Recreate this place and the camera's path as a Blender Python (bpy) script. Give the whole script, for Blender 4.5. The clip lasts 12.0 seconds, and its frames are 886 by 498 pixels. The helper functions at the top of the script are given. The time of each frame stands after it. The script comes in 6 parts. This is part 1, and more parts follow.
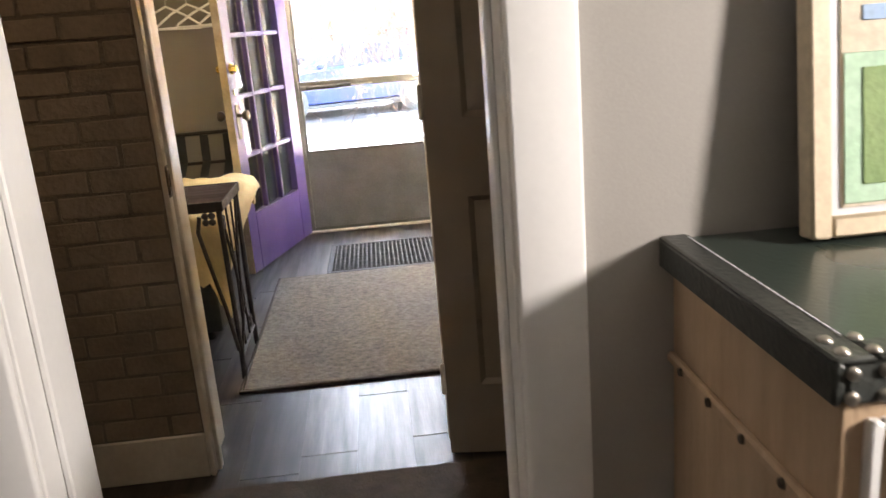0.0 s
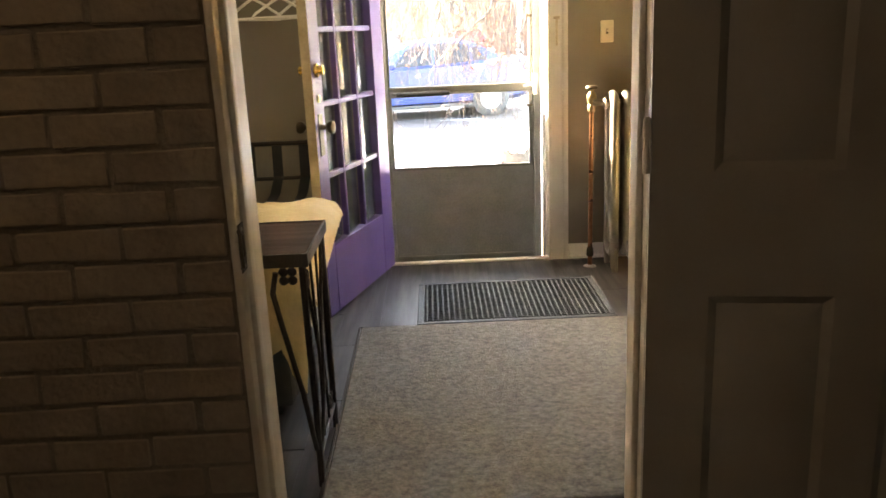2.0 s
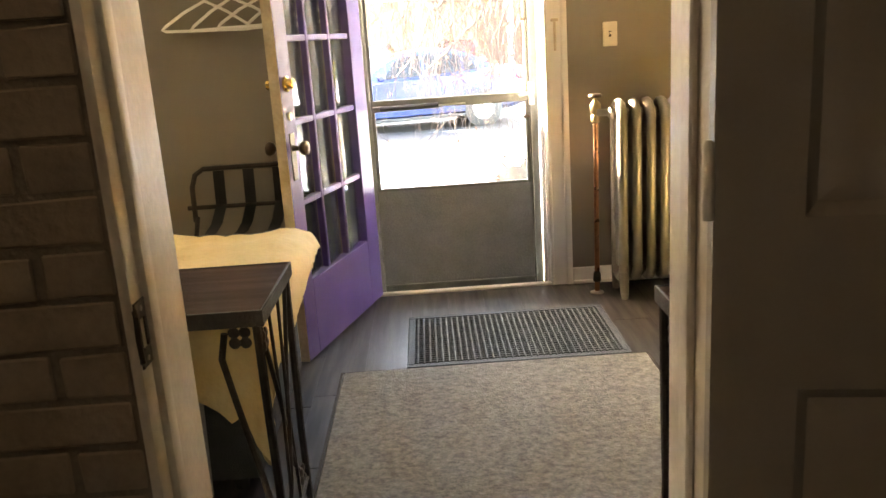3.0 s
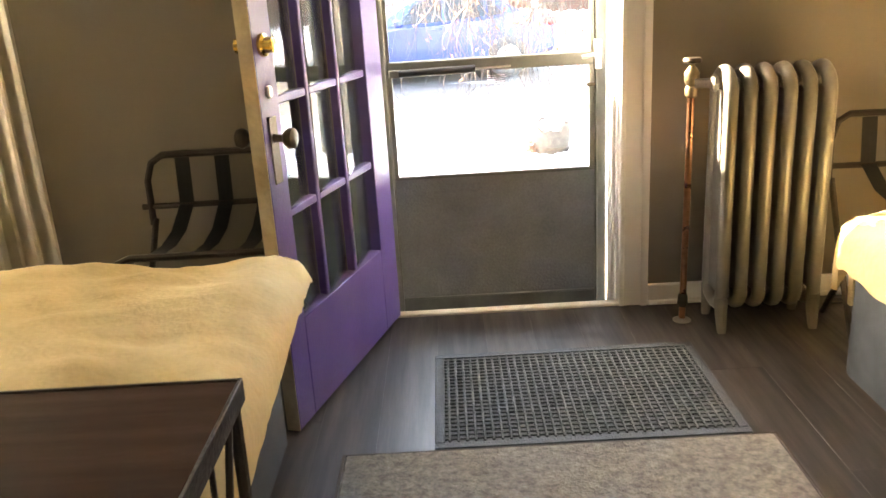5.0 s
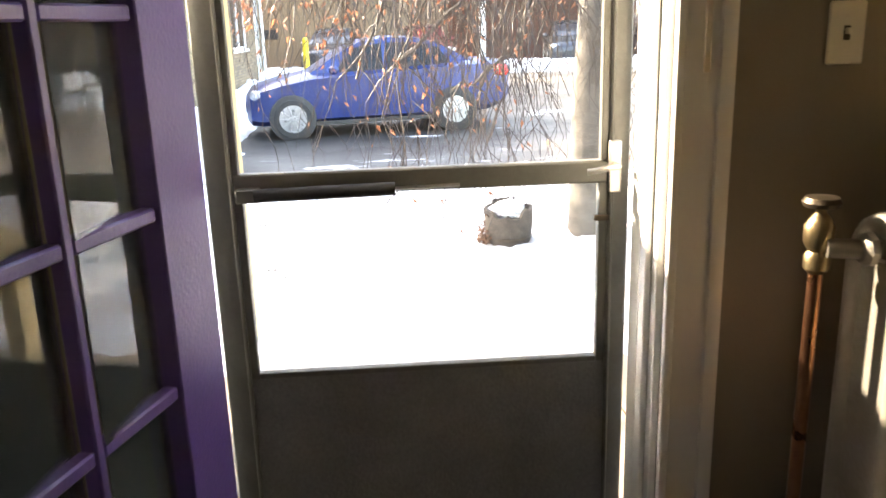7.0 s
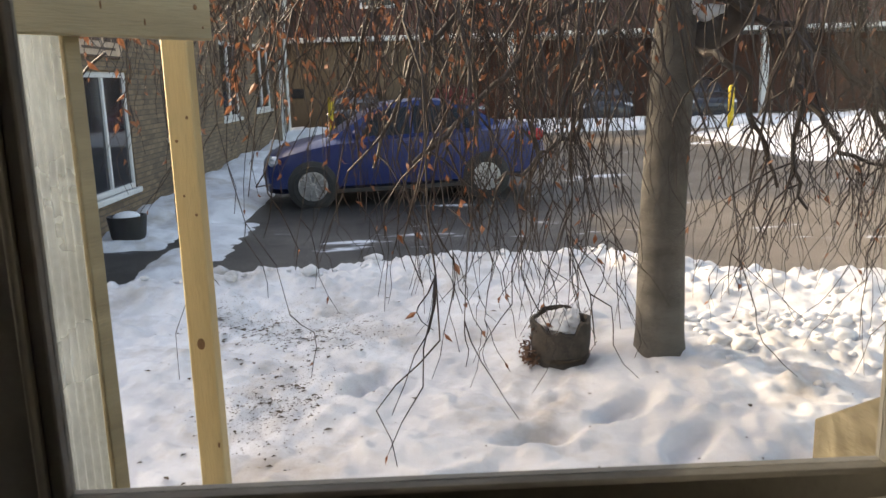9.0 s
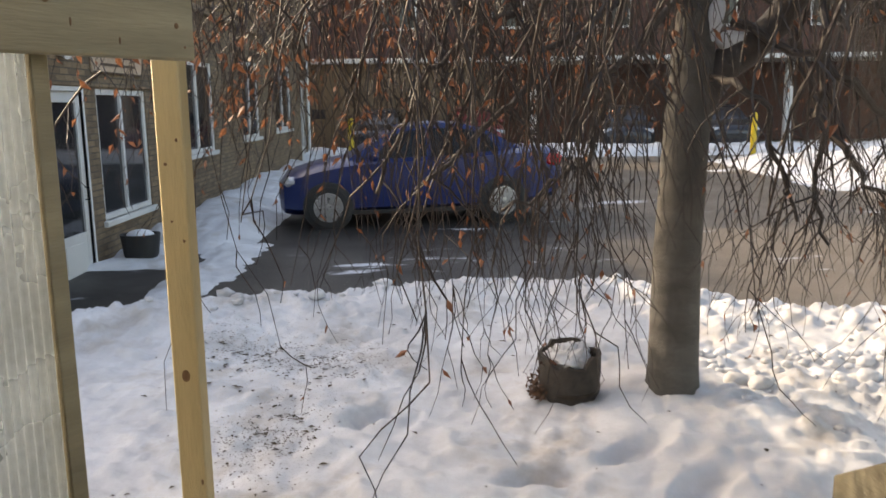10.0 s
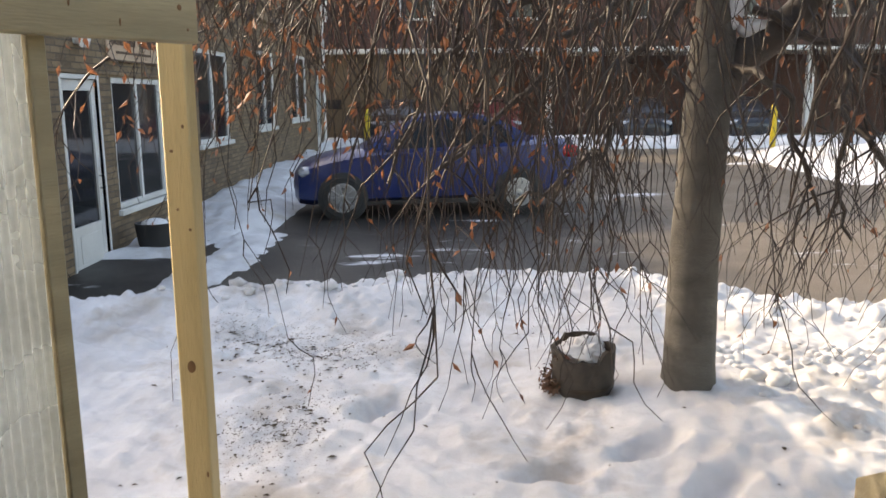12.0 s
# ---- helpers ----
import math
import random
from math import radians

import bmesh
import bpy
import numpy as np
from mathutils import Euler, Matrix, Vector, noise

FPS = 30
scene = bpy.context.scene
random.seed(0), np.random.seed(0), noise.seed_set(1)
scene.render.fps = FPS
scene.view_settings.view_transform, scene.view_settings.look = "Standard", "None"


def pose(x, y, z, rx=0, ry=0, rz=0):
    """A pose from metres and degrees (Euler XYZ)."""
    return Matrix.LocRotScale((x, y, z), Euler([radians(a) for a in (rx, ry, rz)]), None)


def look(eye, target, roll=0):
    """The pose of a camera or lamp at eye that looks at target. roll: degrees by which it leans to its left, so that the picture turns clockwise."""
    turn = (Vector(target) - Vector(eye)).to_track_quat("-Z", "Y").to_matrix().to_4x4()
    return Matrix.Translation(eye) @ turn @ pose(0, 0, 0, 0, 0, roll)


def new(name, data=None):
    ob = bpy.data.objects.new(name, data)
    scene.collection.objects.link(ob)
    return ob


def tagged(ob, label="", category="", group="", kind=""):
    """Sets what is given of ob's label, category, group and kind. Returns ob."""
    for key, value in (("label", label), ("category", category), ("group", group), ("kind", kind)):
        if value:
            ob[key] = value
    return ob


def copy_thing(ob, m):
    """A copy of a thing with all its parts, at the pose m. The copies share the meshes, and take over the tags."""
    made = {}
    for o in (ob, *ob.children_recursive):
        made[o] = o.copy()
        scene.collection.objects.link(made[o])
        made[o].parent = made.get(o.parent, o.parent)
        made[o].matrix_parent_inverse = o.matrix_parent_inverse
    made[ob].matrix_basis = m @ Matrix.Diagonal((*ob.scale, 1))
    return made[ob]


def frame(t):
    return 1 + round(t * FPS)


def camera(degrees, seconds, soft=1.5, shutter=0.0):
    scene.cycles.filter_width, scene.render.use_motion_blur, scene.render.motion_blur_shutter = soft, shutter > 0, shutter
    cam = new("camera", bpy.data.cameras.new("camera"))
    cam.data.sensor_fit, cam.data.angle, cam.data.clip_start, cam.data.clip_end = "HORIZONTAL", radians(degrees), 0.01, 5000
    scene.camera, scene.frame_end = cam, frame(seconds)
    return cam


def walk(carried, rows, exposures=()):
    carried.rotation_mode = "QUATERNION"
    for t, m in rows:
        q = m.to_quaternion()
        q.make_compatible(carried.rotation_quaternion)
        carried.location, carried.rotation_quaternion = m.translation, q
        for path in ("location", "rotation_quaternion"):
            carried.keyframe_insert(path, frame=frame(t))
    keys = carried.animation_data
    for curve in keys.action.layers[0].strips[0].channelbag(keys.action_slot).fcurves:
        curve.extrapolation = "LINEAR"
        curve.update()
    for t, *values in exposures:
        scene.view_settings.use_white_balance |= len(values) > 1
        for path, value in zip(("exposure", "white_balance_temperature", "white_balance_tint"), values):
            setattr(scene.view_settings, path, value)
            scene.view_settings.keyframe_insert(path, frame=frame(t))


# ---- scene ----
cam = camera(56.9, 12.0, shutter=0.3)
PATH = [
    (0, (0.055, 1.647, 1.285), (0.189, 3.57, 0.752), -4.6),
    (0.5, (0.020, 1.845, 1.293), (0.050, 3.783, 0.799), -2.6),
    (1, (-0.018, 2.068, 1.29), (-0.143, 4.007, 0.816), -2.9),
    (1.5, (-0.125, 2.345, 1.278), (-0.268, 4.27, 0.754), -3.6),
    (2, (-0.177, 2.524, 1.284), (-0.168, 4.455, 0.765), -2.5),
    (2.5, (-0.155, 2.746, 1.277), (-0.107, 4.683, 0.785), -3.4),
    (3, (-0.147, 2.948, 1.262), (-0.128, 4.886, 0.766), -3.8),
    (5, (-0.206, 3.953, 1.263), (-0.231, 5.855, 0.644), -3.5),
    (5.5, (-0.199, 4.298, 1.261), (-0.13, 6.191, 0.621), -3.7),
    (6, (-0.136, 4.672, 1.276), (-0.056, 6.58, 0.682), -3.2),
    (6.5, (-0.141, 5.111, 1.262), (-0.026, 7.03, 0.713), -2.5),
    (7, (-0.082, 5.478, 1.274), (0.03, 7.404, 0.743), -1.8),
    (7.5, (-0.072, 5.79, 1.3), (-0.025, 7.726, 0.799), -1.6),
    (9.3, (-0.072, 6.57, 1.358), (-0.012, 8.528, 0.962), -1.8),
    (9.5, (-0.05, 6.588, 1.359), (0.023, 8.546, 0.961), -1.7),
    (10, (-0.003, 6.639, 1.362), (0.006, 8.608, 1.014), -0.8),
    (10.5, (0.003, 6.693, 1.367), (-0.042, 8.675, 1.105), -0.6),
    (11, (0.001, 6.7, 1.366), (-0.02, 8.686, 1.128), -0.6),
    (11.5, (0.005, 6.697, 1.359), (0.0, 8.676, 1.069), -0.7),
    (12, (0.011, 6.697, 1.35), (-0.018, 8.662, 0.982), -0.5),
]
EXPOSURES = [(0, 6.95, 7700, 14), (0.8, 6.95, 7800, 13), (1.6, 6.4, 8300, 10), (3.0, 6.6, 8700, 10), (5.0, 6.45, 8200, 10), (5.5, 6.15, 8200, 10), (6.0, 5.68, 8000, 10), (6.5, 5.3, 8000, 10), (7.0, 4.55, 7900, 10), (7.5, 3.4, 7600, 10),
             (9.2, 1.82, 8300, 12), (10.0, 1.65, 8300, 13), (11.0, 1.8, 8200, 13), (12, 1.9, 8200, 13)]
walk(cam, [(t, look(eye, target, roll)) for t, eye, target, roll in PATH], EXPOSURES)

# ---- world, sun, large lights ----
SUN_EL, SUN_AZ = 26.0, (-0.838, 0.546)
world = bpy.data.worlds.new("world")
scene.world = world
world.use_nodes = True
wn = world.node_tree.nodes
wn.clear()
sky = wn.new("ShaderNodeTexSky")
sky.sky_type, sky.sun_disc = "NISHITA", False
sky.sun_elevation = radians(SUN_EL)
sky.dust_density, sky.ozone_density = 2.5, 0.6
sky.sun_rotation = math.atan2(SUN_AZ[0], SUN_AZ[1])
bg = wn.new("ShaderNodeBackground")
bg.inputs["Strength"].default_value = 0.15
wo = wn.new("ShaderNodeOutputWorld")
world.node_tree.links.new(sky.outputs[0], bg.inputs[0])
world.node_tree.links.new(bg.outputs[0], wo.inputs[0])


def lamp(name, kind, power, colour, m):
    data = bpy.data.lights.new(name, kind)
    data.energy, data.color = power, colour
    ob = new(name, data)
    ob.matrix_world = m
    return ob


_s = Vector((SUN_AZ[0] * math.cos(radians(SUN_EL)), SUN_AZ[1] * math.cos(radians(SUN_EL)), math.sin(radians(SUN_EL))))
sun = lamp("sun", "SUN", 1.6, (1.0, 0.93, 0.82), look(_s * 60, (0, 0, 0)))
sun.data.angle = radians(0.5)
# daylight in the kitchen window's opening
kitchen_daylight = lamp("kitchen_daylight", "AREA", 0.72, (0.92, 0.94, 1.0), look((2.16, 1.45, 1.62), (0.2, 2.4, 1.2)))
kitchen_daylight.data.shape, kitchen_daylight.data.size, kitchen_daylight.data.size_y = "RECTANGLE", 0.2, 0.28
# warm fill added to brighten the hall's brick facing; its ceiling lamp is unseen
hall_fill = lamp("hall_fill", "POINT", 0.05, (1.0, 0.76, 0.54), pose(-1.35, 3.3, 2.27))
hall_fill.data.shadow_soft_size = 0.09
# daylight behind the sheer curtain of the bedroom window
bedroom_daylight = lamp("bedroom_daylight", "AREA", 1.8, (1.0, 0.97, 0.92), look((-2.4, 7.12, 1.35), (-1.4, 4.0, 0.5)))
bedroom_daylight.data.shape, bedroom_daylight.data.size, bedroom_daylight.data.size_y = "RECTANGLE", 0.8, 1.1
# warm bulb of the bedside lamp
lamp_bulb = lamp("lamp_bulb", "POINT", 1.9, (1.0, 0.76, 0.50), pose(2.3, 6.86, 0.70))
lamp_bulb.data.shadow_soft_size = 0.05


# ---- materials ----
def material(name, c1, c2=None, scale=6.0, rough=0.55, bump=0.08, bscale=80.0, metal=0.0, rnd=0.0, stretch=(1, 1, 1), fine=0.25, coat=0.0, rvar=0.12, spec=0.5):
    """Two-scale procedural surface: broad stains between c1 and c2, fine grain over them, relief and uneven gloss."""
    m = bpy.data.materials.new(name)
    m.use_nodes = True
    t = m.node_tree
    n, l = t.nodes, t.links
    b = n["Principled BSDF"]
    c2 = c2 or tuple(c * 0.8 for c in c1)
    co = n.new("ShaderNodeTexCoord")
    mp = n.new("ShaderNodeMapping")
    mp.inputs["Scale"].default_value = stretch
    l.new(co.outputs["Object"], mp.inputs[0])
    info = n.new("ShaderNodeObjectInfo")
    off = n.new("ShaderNodeVectorMath")
    off.operation = "ADD"
    ml = n.new("ShaderNodeMath")
    ml.operation = "MULTIPLY"
    ml.inputs[1].default_value = 37.0
    l.new(info.outputs["Random"], ml.inputs[0])
    l.new(mp.outputs[0], off.inputs[0])
    l.new(ml.outputs[0], off.inputs[1])
    a = n.new("ShaderNodeTexNoise")
    a.inputs["Scale"].default_value, a.inputs["Detail"].default_value = scale, 5
    f = n.new("ShaderNodeTexNoise")
    f.inputs["Scale"].default_value, f.inputs["Detail"].default_value = bscale, 4
    for q in (a, f):
        l.new(off.outputs[0], q.inputs["Vector"])
    rp = n.new("ShaderNodeMapRange")
    rp.inputs["From Min"].default_value, rp.inputs["From Max"].default_value = 0.3, 0.7
    l.new(a.outputs[0], rp.inputs[0])
    mix = n.new("ShaderNodeMix")
    mix.data_type = "RGBA"
    mix.inputs["A"].default_value, mix.inputs["B"].default_value = (*c1, 1), (*c2, 1)
    l.new(rp.outputs[0], mix.inputs["Factor"])
    hs = n.new("ShaderNodeHueSaturation")
    v = n.new("ShaderNodeMath")
    v.operation = "MULTIPLY_ADD"
    v.inputs[1].default_value, v.inputs[2].default_value = fine * 2, 1 - fine
    l.new(f.outputs[0], v.inputs[0])
    v2 = n.new("ShaderNodeMath")
    v2.operation = "MULTIPLY_ADD"
    v2.inputs[1].default_value, v2.inputs[2].default_value = rnd * 2, 1 - rnd
    l.new(info.outputs["Random"], v2.inputs[0])
    v3 = n.new("ShaderNodeMath")
    v3.operation = "MULTIPLY"
    l.new(v.outputs[0], v3.inputs[0])
    l.new(v2.outputs[0], v3.inputs[1])
    l.new(v3.outputs[0], hs.inputs["Value"])
    l.new(mix.outputs["Result"], hs.inputs["Color"])
    l.new(hs.outputs[0], b.inputs["Base Color"])
    rr = n.new("ShaderNodeMath")
    rr.operation = "MULTIPLY_ADD"
    rr.inputs[1].default_value, rr.inputs[2].default_value = rvar * 2, rough - rvar
    l.new(a.outputs[0], rr.inputs[0])
    l.new(rr.outputs[0], b.inputs["Roughness"])
    b.inputs["Metallic"].default_value = metal
    b.inputs["Specular IOR Level"].default_value = spec
    b.inputs["Coat Weight"].default_value = coat
    if bump:
        bp = n.new("ShaderNodeBump")
        bp.inputs["Strength"].default_value, bp.inputs["Distance"].default_value = min(1, bump * 4), 0.004
        l.new(f.outputs[0], bp.inputs["Height"])
        l.new(bp.outputs[0], b.inputs["Normal"])
    return m


def glass(name, tint=(1, 1, 1), rough=0.0, ior=1.5, glare=0.0):
    m = bpy.data.materials.new(name)
    m.use_nodes = True
    t = m.node_tree
    n, l = t.nodes, t.links
    n.remove(n["Principled BSDF"])
    tr = n.new("ShaderNodeBsdfTransparent")
    tr.inputs[0].default_value = (*tint, 1)
    gl = n.new("ShaderNodeBsdfGlossy")
    gl.inputs["Roughness"].default_value = rough
    fr = n.new("ShaderNodeFresnel")
    fr.inputs[0].default_value = ior
    mx = n.new("ShaderNodeMixShader")
    l.new(fr.outputs[0], mx.inputs[0])
    l.new(tr.outputs[0], mx.inputs[1])
    l.new(gl.outputs[0], mx.inputs[2])
    # pale diffuse share paints the glare that lifts a pane's darks
    df = n.new("ShaderNodeBsdfDiffuse")
    df.inputs[0].default_value = (0.50, 0.52, 0.45, 1)
    md = n.new("ShaderNodeMixShader")
    md.inputs[0].default_value = glare
    l.new(mx.outputs[0], md.inputs[1])
    l.new(df.outputs[0], md.inputs[2])
    l.new(md.outputs[0], n["Material Output"].inputs[0])
    return m


WALL = material("taupe_wall_paint", (0.215, 0.19, 0.156), (0.186, 0.165, 0.137), 1.5, 0.6, 0.02, 220, fine=0.06)
WALL_TAN = material("tan_wall_paint", (0.42, 0.37, 0.29), (0.37, 0.33, 0.26), 1.2, 0.6, 0.02, 220, fine=0.06)
WALL_GREY = material("grey_wall_paint", (0.38, 0.355, 0.325), (0.34, 0.32, 0.29), 1.2, 0.6, 0.02, 220, fine=0.06)
CEIL = material("ceiling_paint", (0.72, 0.70, 0.66), (0.66, 0.64, 0.60), 2, 0.8, 0.08, 150, fine=0.08)
TRIM = material("white_gloss_trim", (0.80, 0.79, 0.77), (0.77, 0.755, 0.735), 2.5, 0.34, 0.006, 90, fine=0.03, coat=0.08, rvar=0.03)
TRIM_OLD = material("worn_cream_trim", (0.66, 0.60, 0.50), (0.52, 0.45, 0.36), 7, 0.4, 0.06, 70, fine=0.12)
# white door paint toned brown; the hall's shade is put into its colour
DOORW = material("shaded_white_door_paint", (0.29, 0.235, 0.175), (0.255, 0.205, 0.15), 3, 0.42, 0.03, 160, fine=0.06)
PURPLE = material("purple_paint", (0.098, 0.058, 0.235), (0.08, 0.048, 0.195), 5, 0.38, 0.05, 120, fine=0.1)
PURPLE_EDGE = material("worn_cream_door_edge", (0.58, 0.50, 0.36), (0.36, 0.27, 0.17), 9, 0.6, 0.1, 60, fine=0.2)
BRICK = material("pale_faux_brick", (0.30, 0.235, 0.17), (0.225, 0.175, 0.125), 9, 0.75, 0.2, 70, rnd=0.08, fine=0.22)
MORTAR = material("faux_brick_mortar", (0.225, 0.178, 0.132), (0.155, 0.122, 0.09), 12, 0.85, 0.25, 120)
PLANK = material("grey_wood_vinyl", (0.058, 0.046, 0.038), (0.017, 0.0135, 0.0115), 3.2, 0.40, 0.015, 22, rnd=0.2, stretch=(9, 0.7, 1), fine=0.42, rvar=0.13, spec=0.34)
SUBFLOOR = material("dark_joint", (0.03, 0.027, 0.024), rough=0.8)
RUG = material("beige_grey_woven_rug", (0.205, 0.178, 0.138), (0.095, 0.081, 0.062), 48, 0.95, 0.7, 110, stretch=(1, 1.15, 1), fine=0.5)
RUG_EDGE = material("dark_brown_rug_binding", (0.05, 0.036, 0.027), rough=0.9, bump=0.3)
HALL_RUG = material("dark_brown_hall_rug", (0.085, 0.062, 0.045), (0.06, 0.044, 0.033), 22, 0.95, 0.5, 160)
MAT_RUB = material("black_rubber_mat", (0.035, 0.038, 0.042), (0.055, 0.06, 0.064), 18, 0.7, 0.3, 150)
MAT_RIB = material("grey_ribbed_pile", (0.095, 0.10, 0.10), (0.042, 0.046, 0.048), 22, 0.85, 0.5, 220, fine=0.4)
IRON = material("black_wrought_iron", (0.028, 0.022, 0.019), (0.045, 0.033, 0.026), 20, 0.5, 0.15, 140, metal=0.4)
WOODTOP = material("dark_walnut_top", (0.055, 0.026, 0.015), (0.034, 0.016, 0.010), 3, 0.7, 0.06, 40, stretch=(0.6, 9, 9), spec=0.05)
COMFORT = material("mustard_yellow_comforter", (0.64, 0.51, 0.28), (0.57, 0.45, 0.235), 5, 0.85, 0.14, 60, fine=0.07, spec=0.2)
SHEET = material("grey_bed_sheet", (0.42, 0.41, 0.40), (0.34, 0.33, 0.32), 7, 0.9, 0.3, 60, fine=0.1, spec=0.2)
BEDBASE = material("charcoal_bed_base_fabric", (0.045, 0.048, 0.052), (0.065, 0.068, 0.072), 14, 0.9, 0.4, 240)
BEDBASE2 = material("blue_grey_bed_base_fabric", (0.045, 0.056, 0.068), (0.032, 0.040, 0.050), 14, 0.9, 0.4, 240)
RAD = material("silver_radiator_paint", (0.25, 0.228, 0.195), (0.195, 0.177, 0.15), 9, 0.40, 0.12, 70, metal=0.35, fine=0.12)
COPPER = material("copper_pipe", (0.40, 0.19, 0.10), (0.20, 0.10, 0.06), 12, 0.3, 0.05, 60, metal=1.0)
BRASS = material("polished_brass", (0.78, 0.56, 0.20), (0.62, 0.42, 0.14), 12, 0.22, 0.03, 60, metal=1.0)
BRASS_OLD = material("aged_brass_valve", (0.40, 0.31, 0.18), (0.24, 0.18, 0.10), 18, 0.34, 0.05, 70, metal=1.0)
BRONZE = material("dark_bronze", (0.055, 0.043, 0.032), (0.09, 0.07, 0.05), 22, 0.38, 0.06, 70, metal=0.8)
NICKEL = material("dull_nickel", (0.55, 0.52, 0.47), (0.42, 0.39, 0.35), 18, 0.32, 0.04, 80, metal=1.0)
ALU = material("weathered_aluminium", (0.155, 0.152, 0.134), (0.115, 0.113, 0.10), 9, 0.5, 0.06, 80, metal=0.35, fine=0.12)
KICK = material("grey_pebbled_kick_panel", (0.21, 0.21, 0.205), (0.165, 0.165, 0.16), 7, 0.5, 0.35, 110, metal=0.3)
RUBBER = material("black_rubber", (0.02, 0.02, 0.02), rough=0.6)
PLATE = material("ivory_switch_plate", (0.74, 0.70, 0.60), rough=0.4, bump=0.0, fine=0.03)
HANGER = material("white_plastic_hanger", (0.80, 0.78, 0.73), rough=0.35, bump=0.0, fine=0.04)
LEATHER = material("dark_green_leather_top", (0.028, 0.042, 0.036), (0.045, 0.058, 0.050), 5, 0.30, 0.03, 140, fine=0.12, coat=0.15)
LEATHER_EDGE = material("dark_stitched_leather_edge", (0.030, 0.034, 0.032), (0.055, 0.058, 0.052), 16, 0.42, 0.10, 110)
PINE = material("pale_oak_chest", (0.60, 0.43, 0.29), (0.47, 0.32, 0.20), 4, 0.5, 0.1, 50, stretch=(6, 6, 0.7), fine=0.16)
FRAMEW = material("cream_picture_frame", (0.66, 0.55, 0.40), (0.58, 0.47, 0.33), 6, 0.4, 0.05, 70)
PAPERW = material("white_mat_board", (0.70, 0.71, 0.74), rough=0.8, bump=0.02, fine=0.03)
PIC_GREEN = material("painted_green_field", (0.16, 0.26, 0.09), (0.22, 0.31, 0.13), 18, 0.7, 0.1, 90)
PIC_MINT = material("painted_mint_border", (0.34, 0.52, 0.36), (0.42, 0.58, 0.44), 14, 0.7, 0.05, 90)
PIC_BLUE = material("painted_blue_patch", (0.24, 0.38, 0.62), (0.34, 0.46, 0.62), 20, 0.7, 0.05, 90)
PIC_TAN = material("painted_tan_ground", (0.55, 0.46, 0.34), (0.60, 0.54, 0.44), 16, 0.7, 0.05, 90)
SHEER = material("cream_sheer_curtain", (0.72, 0.68, 0.58), (0.64, 0.60, 0.50), 6, 0.9, 0.2, 200)
SHADE = material("linen_lamp_shade", (0.70, 0.58, 0.40), rough=0.9)


def translucent(m, share, colour):
    """Lets light through a thin sheet."""
    t = m.node_tree
    n, l = t.nodes, t.links
    out = n["Material Output"]
    tr = n.new("ShaderNodeBsdfTranslucent")
    tr.inputs[0].default_value = (*colour, 1)
    mx = n.new("ShaderNodeMixShader")
    mx.inputs[0].default_value = share
    l.new(n["Principled BSDF"].outputs[0], mx.inputs[1])
    l.new(tr.outputs[0], mx.inputs[2])
    l.new(mx.outputs[0], out.inputs[0])
    return m


translucent(SHEER, 0.5, (0.8, 0.75, 0.65))
translucent(SHADE, 0.5, (0.8, 0.6, 0.4))
STICKER = glass("clear_sticker_film", (0.97, 0.96, 0.95), 0.2, 1.3)
PRINT = translucent(material("faded_red_print", (0.62, 0.42, 0.38), rough=0.8, bump=0.0), 0.8, (0.85, 0.66, 0.62))
GLASS = glass("clear_pane", (1, 1, 1), 0.0, 1.22)
GLASS_OLD = glass("old_wavy_pane", (0.96, 0.97, 0.94), 0.0, 1.5, 0.03)
SNOW = material("packed_snow", (0.74, 0.75, 0.77), (0.52, 0.525, 0.54), 2.2, 0.6, 0.5, 26, fine=0.1, spec=0.3)
def stained(m, colour, scale, lo, hi):
    """Patches of old dirt in a surface."""
    t = m.node_tree
    n, l = t.nodes, t.links
    hs = n["Principled BSDF"].inputs["Base Color"].links[0].from_node
    co = n.new("ShaderNodeTexCoord")
    a = n.new("ShaderNodeTexNoise")
    a.inputs["Scale"].default_value, a.inputs["Detail"].default_value, a.inputs["Roughness"].default_value = scale, 8, 0.68
    r = n.new("ShaderNodeMapRange")
    r.inputs["From Min"].default_value, r.inputs["From Max"].default_value = lo, hi
    mx = n.new("ShaderNodeMix")
    mx.data_type = "RGBA"
    mx.inputs["B"].default_value = (*colour, 1)
    l.new(co.outputs["Object"], a.inputs["Vector"])
    l.new(a.outputs[0], r.inputs[0])
    l.new(r.outputs[0], mx.inputs["Factor"])
    l.new(hs.outputs[0], mx.inputs["A"])
    l.new(mx.outputs["Result"], n["Principled BSDF"].inputs["Base Color"])
    return m


stained(SNOW, (0.33, 0.27, 0.20), 1.4, 0.52, 0.78)
DEADLEAF = material("withered_brown_leaf", (0.16, 0.075, 0.04), (0.075, 0.045, 0.03), 30, 0.8, 0.2, 90)
DIRT = material("leaf_litter", (0.10, 0.075, 0.05), (0.05, 0.04, 0.03), 20, 0.9, 0.4, 90)
CONCRETE = material("porch_concrete", (0.27, 0.205, 0.145), (0.20, 0.155, 0.11), 5, 0.85, 0.3, 120, fine=0.2)
LUMBER = material("pressure_treated_lumber", (0.54, 0.42, 0.21), (0.45, 0.35, 0.175), 2.5, 0.65, 0.12, 30, stretch=(7, 7, 0.6), fine=0.15)
LUMBER_H = material("weathered_beam_lumber", (0.36, 0.315, 0.20), (0.25, 0.215, 0.135), 2.5, 0.7, 0.12, 30, stretch=(0.6, 7, 7), fine=0.15)
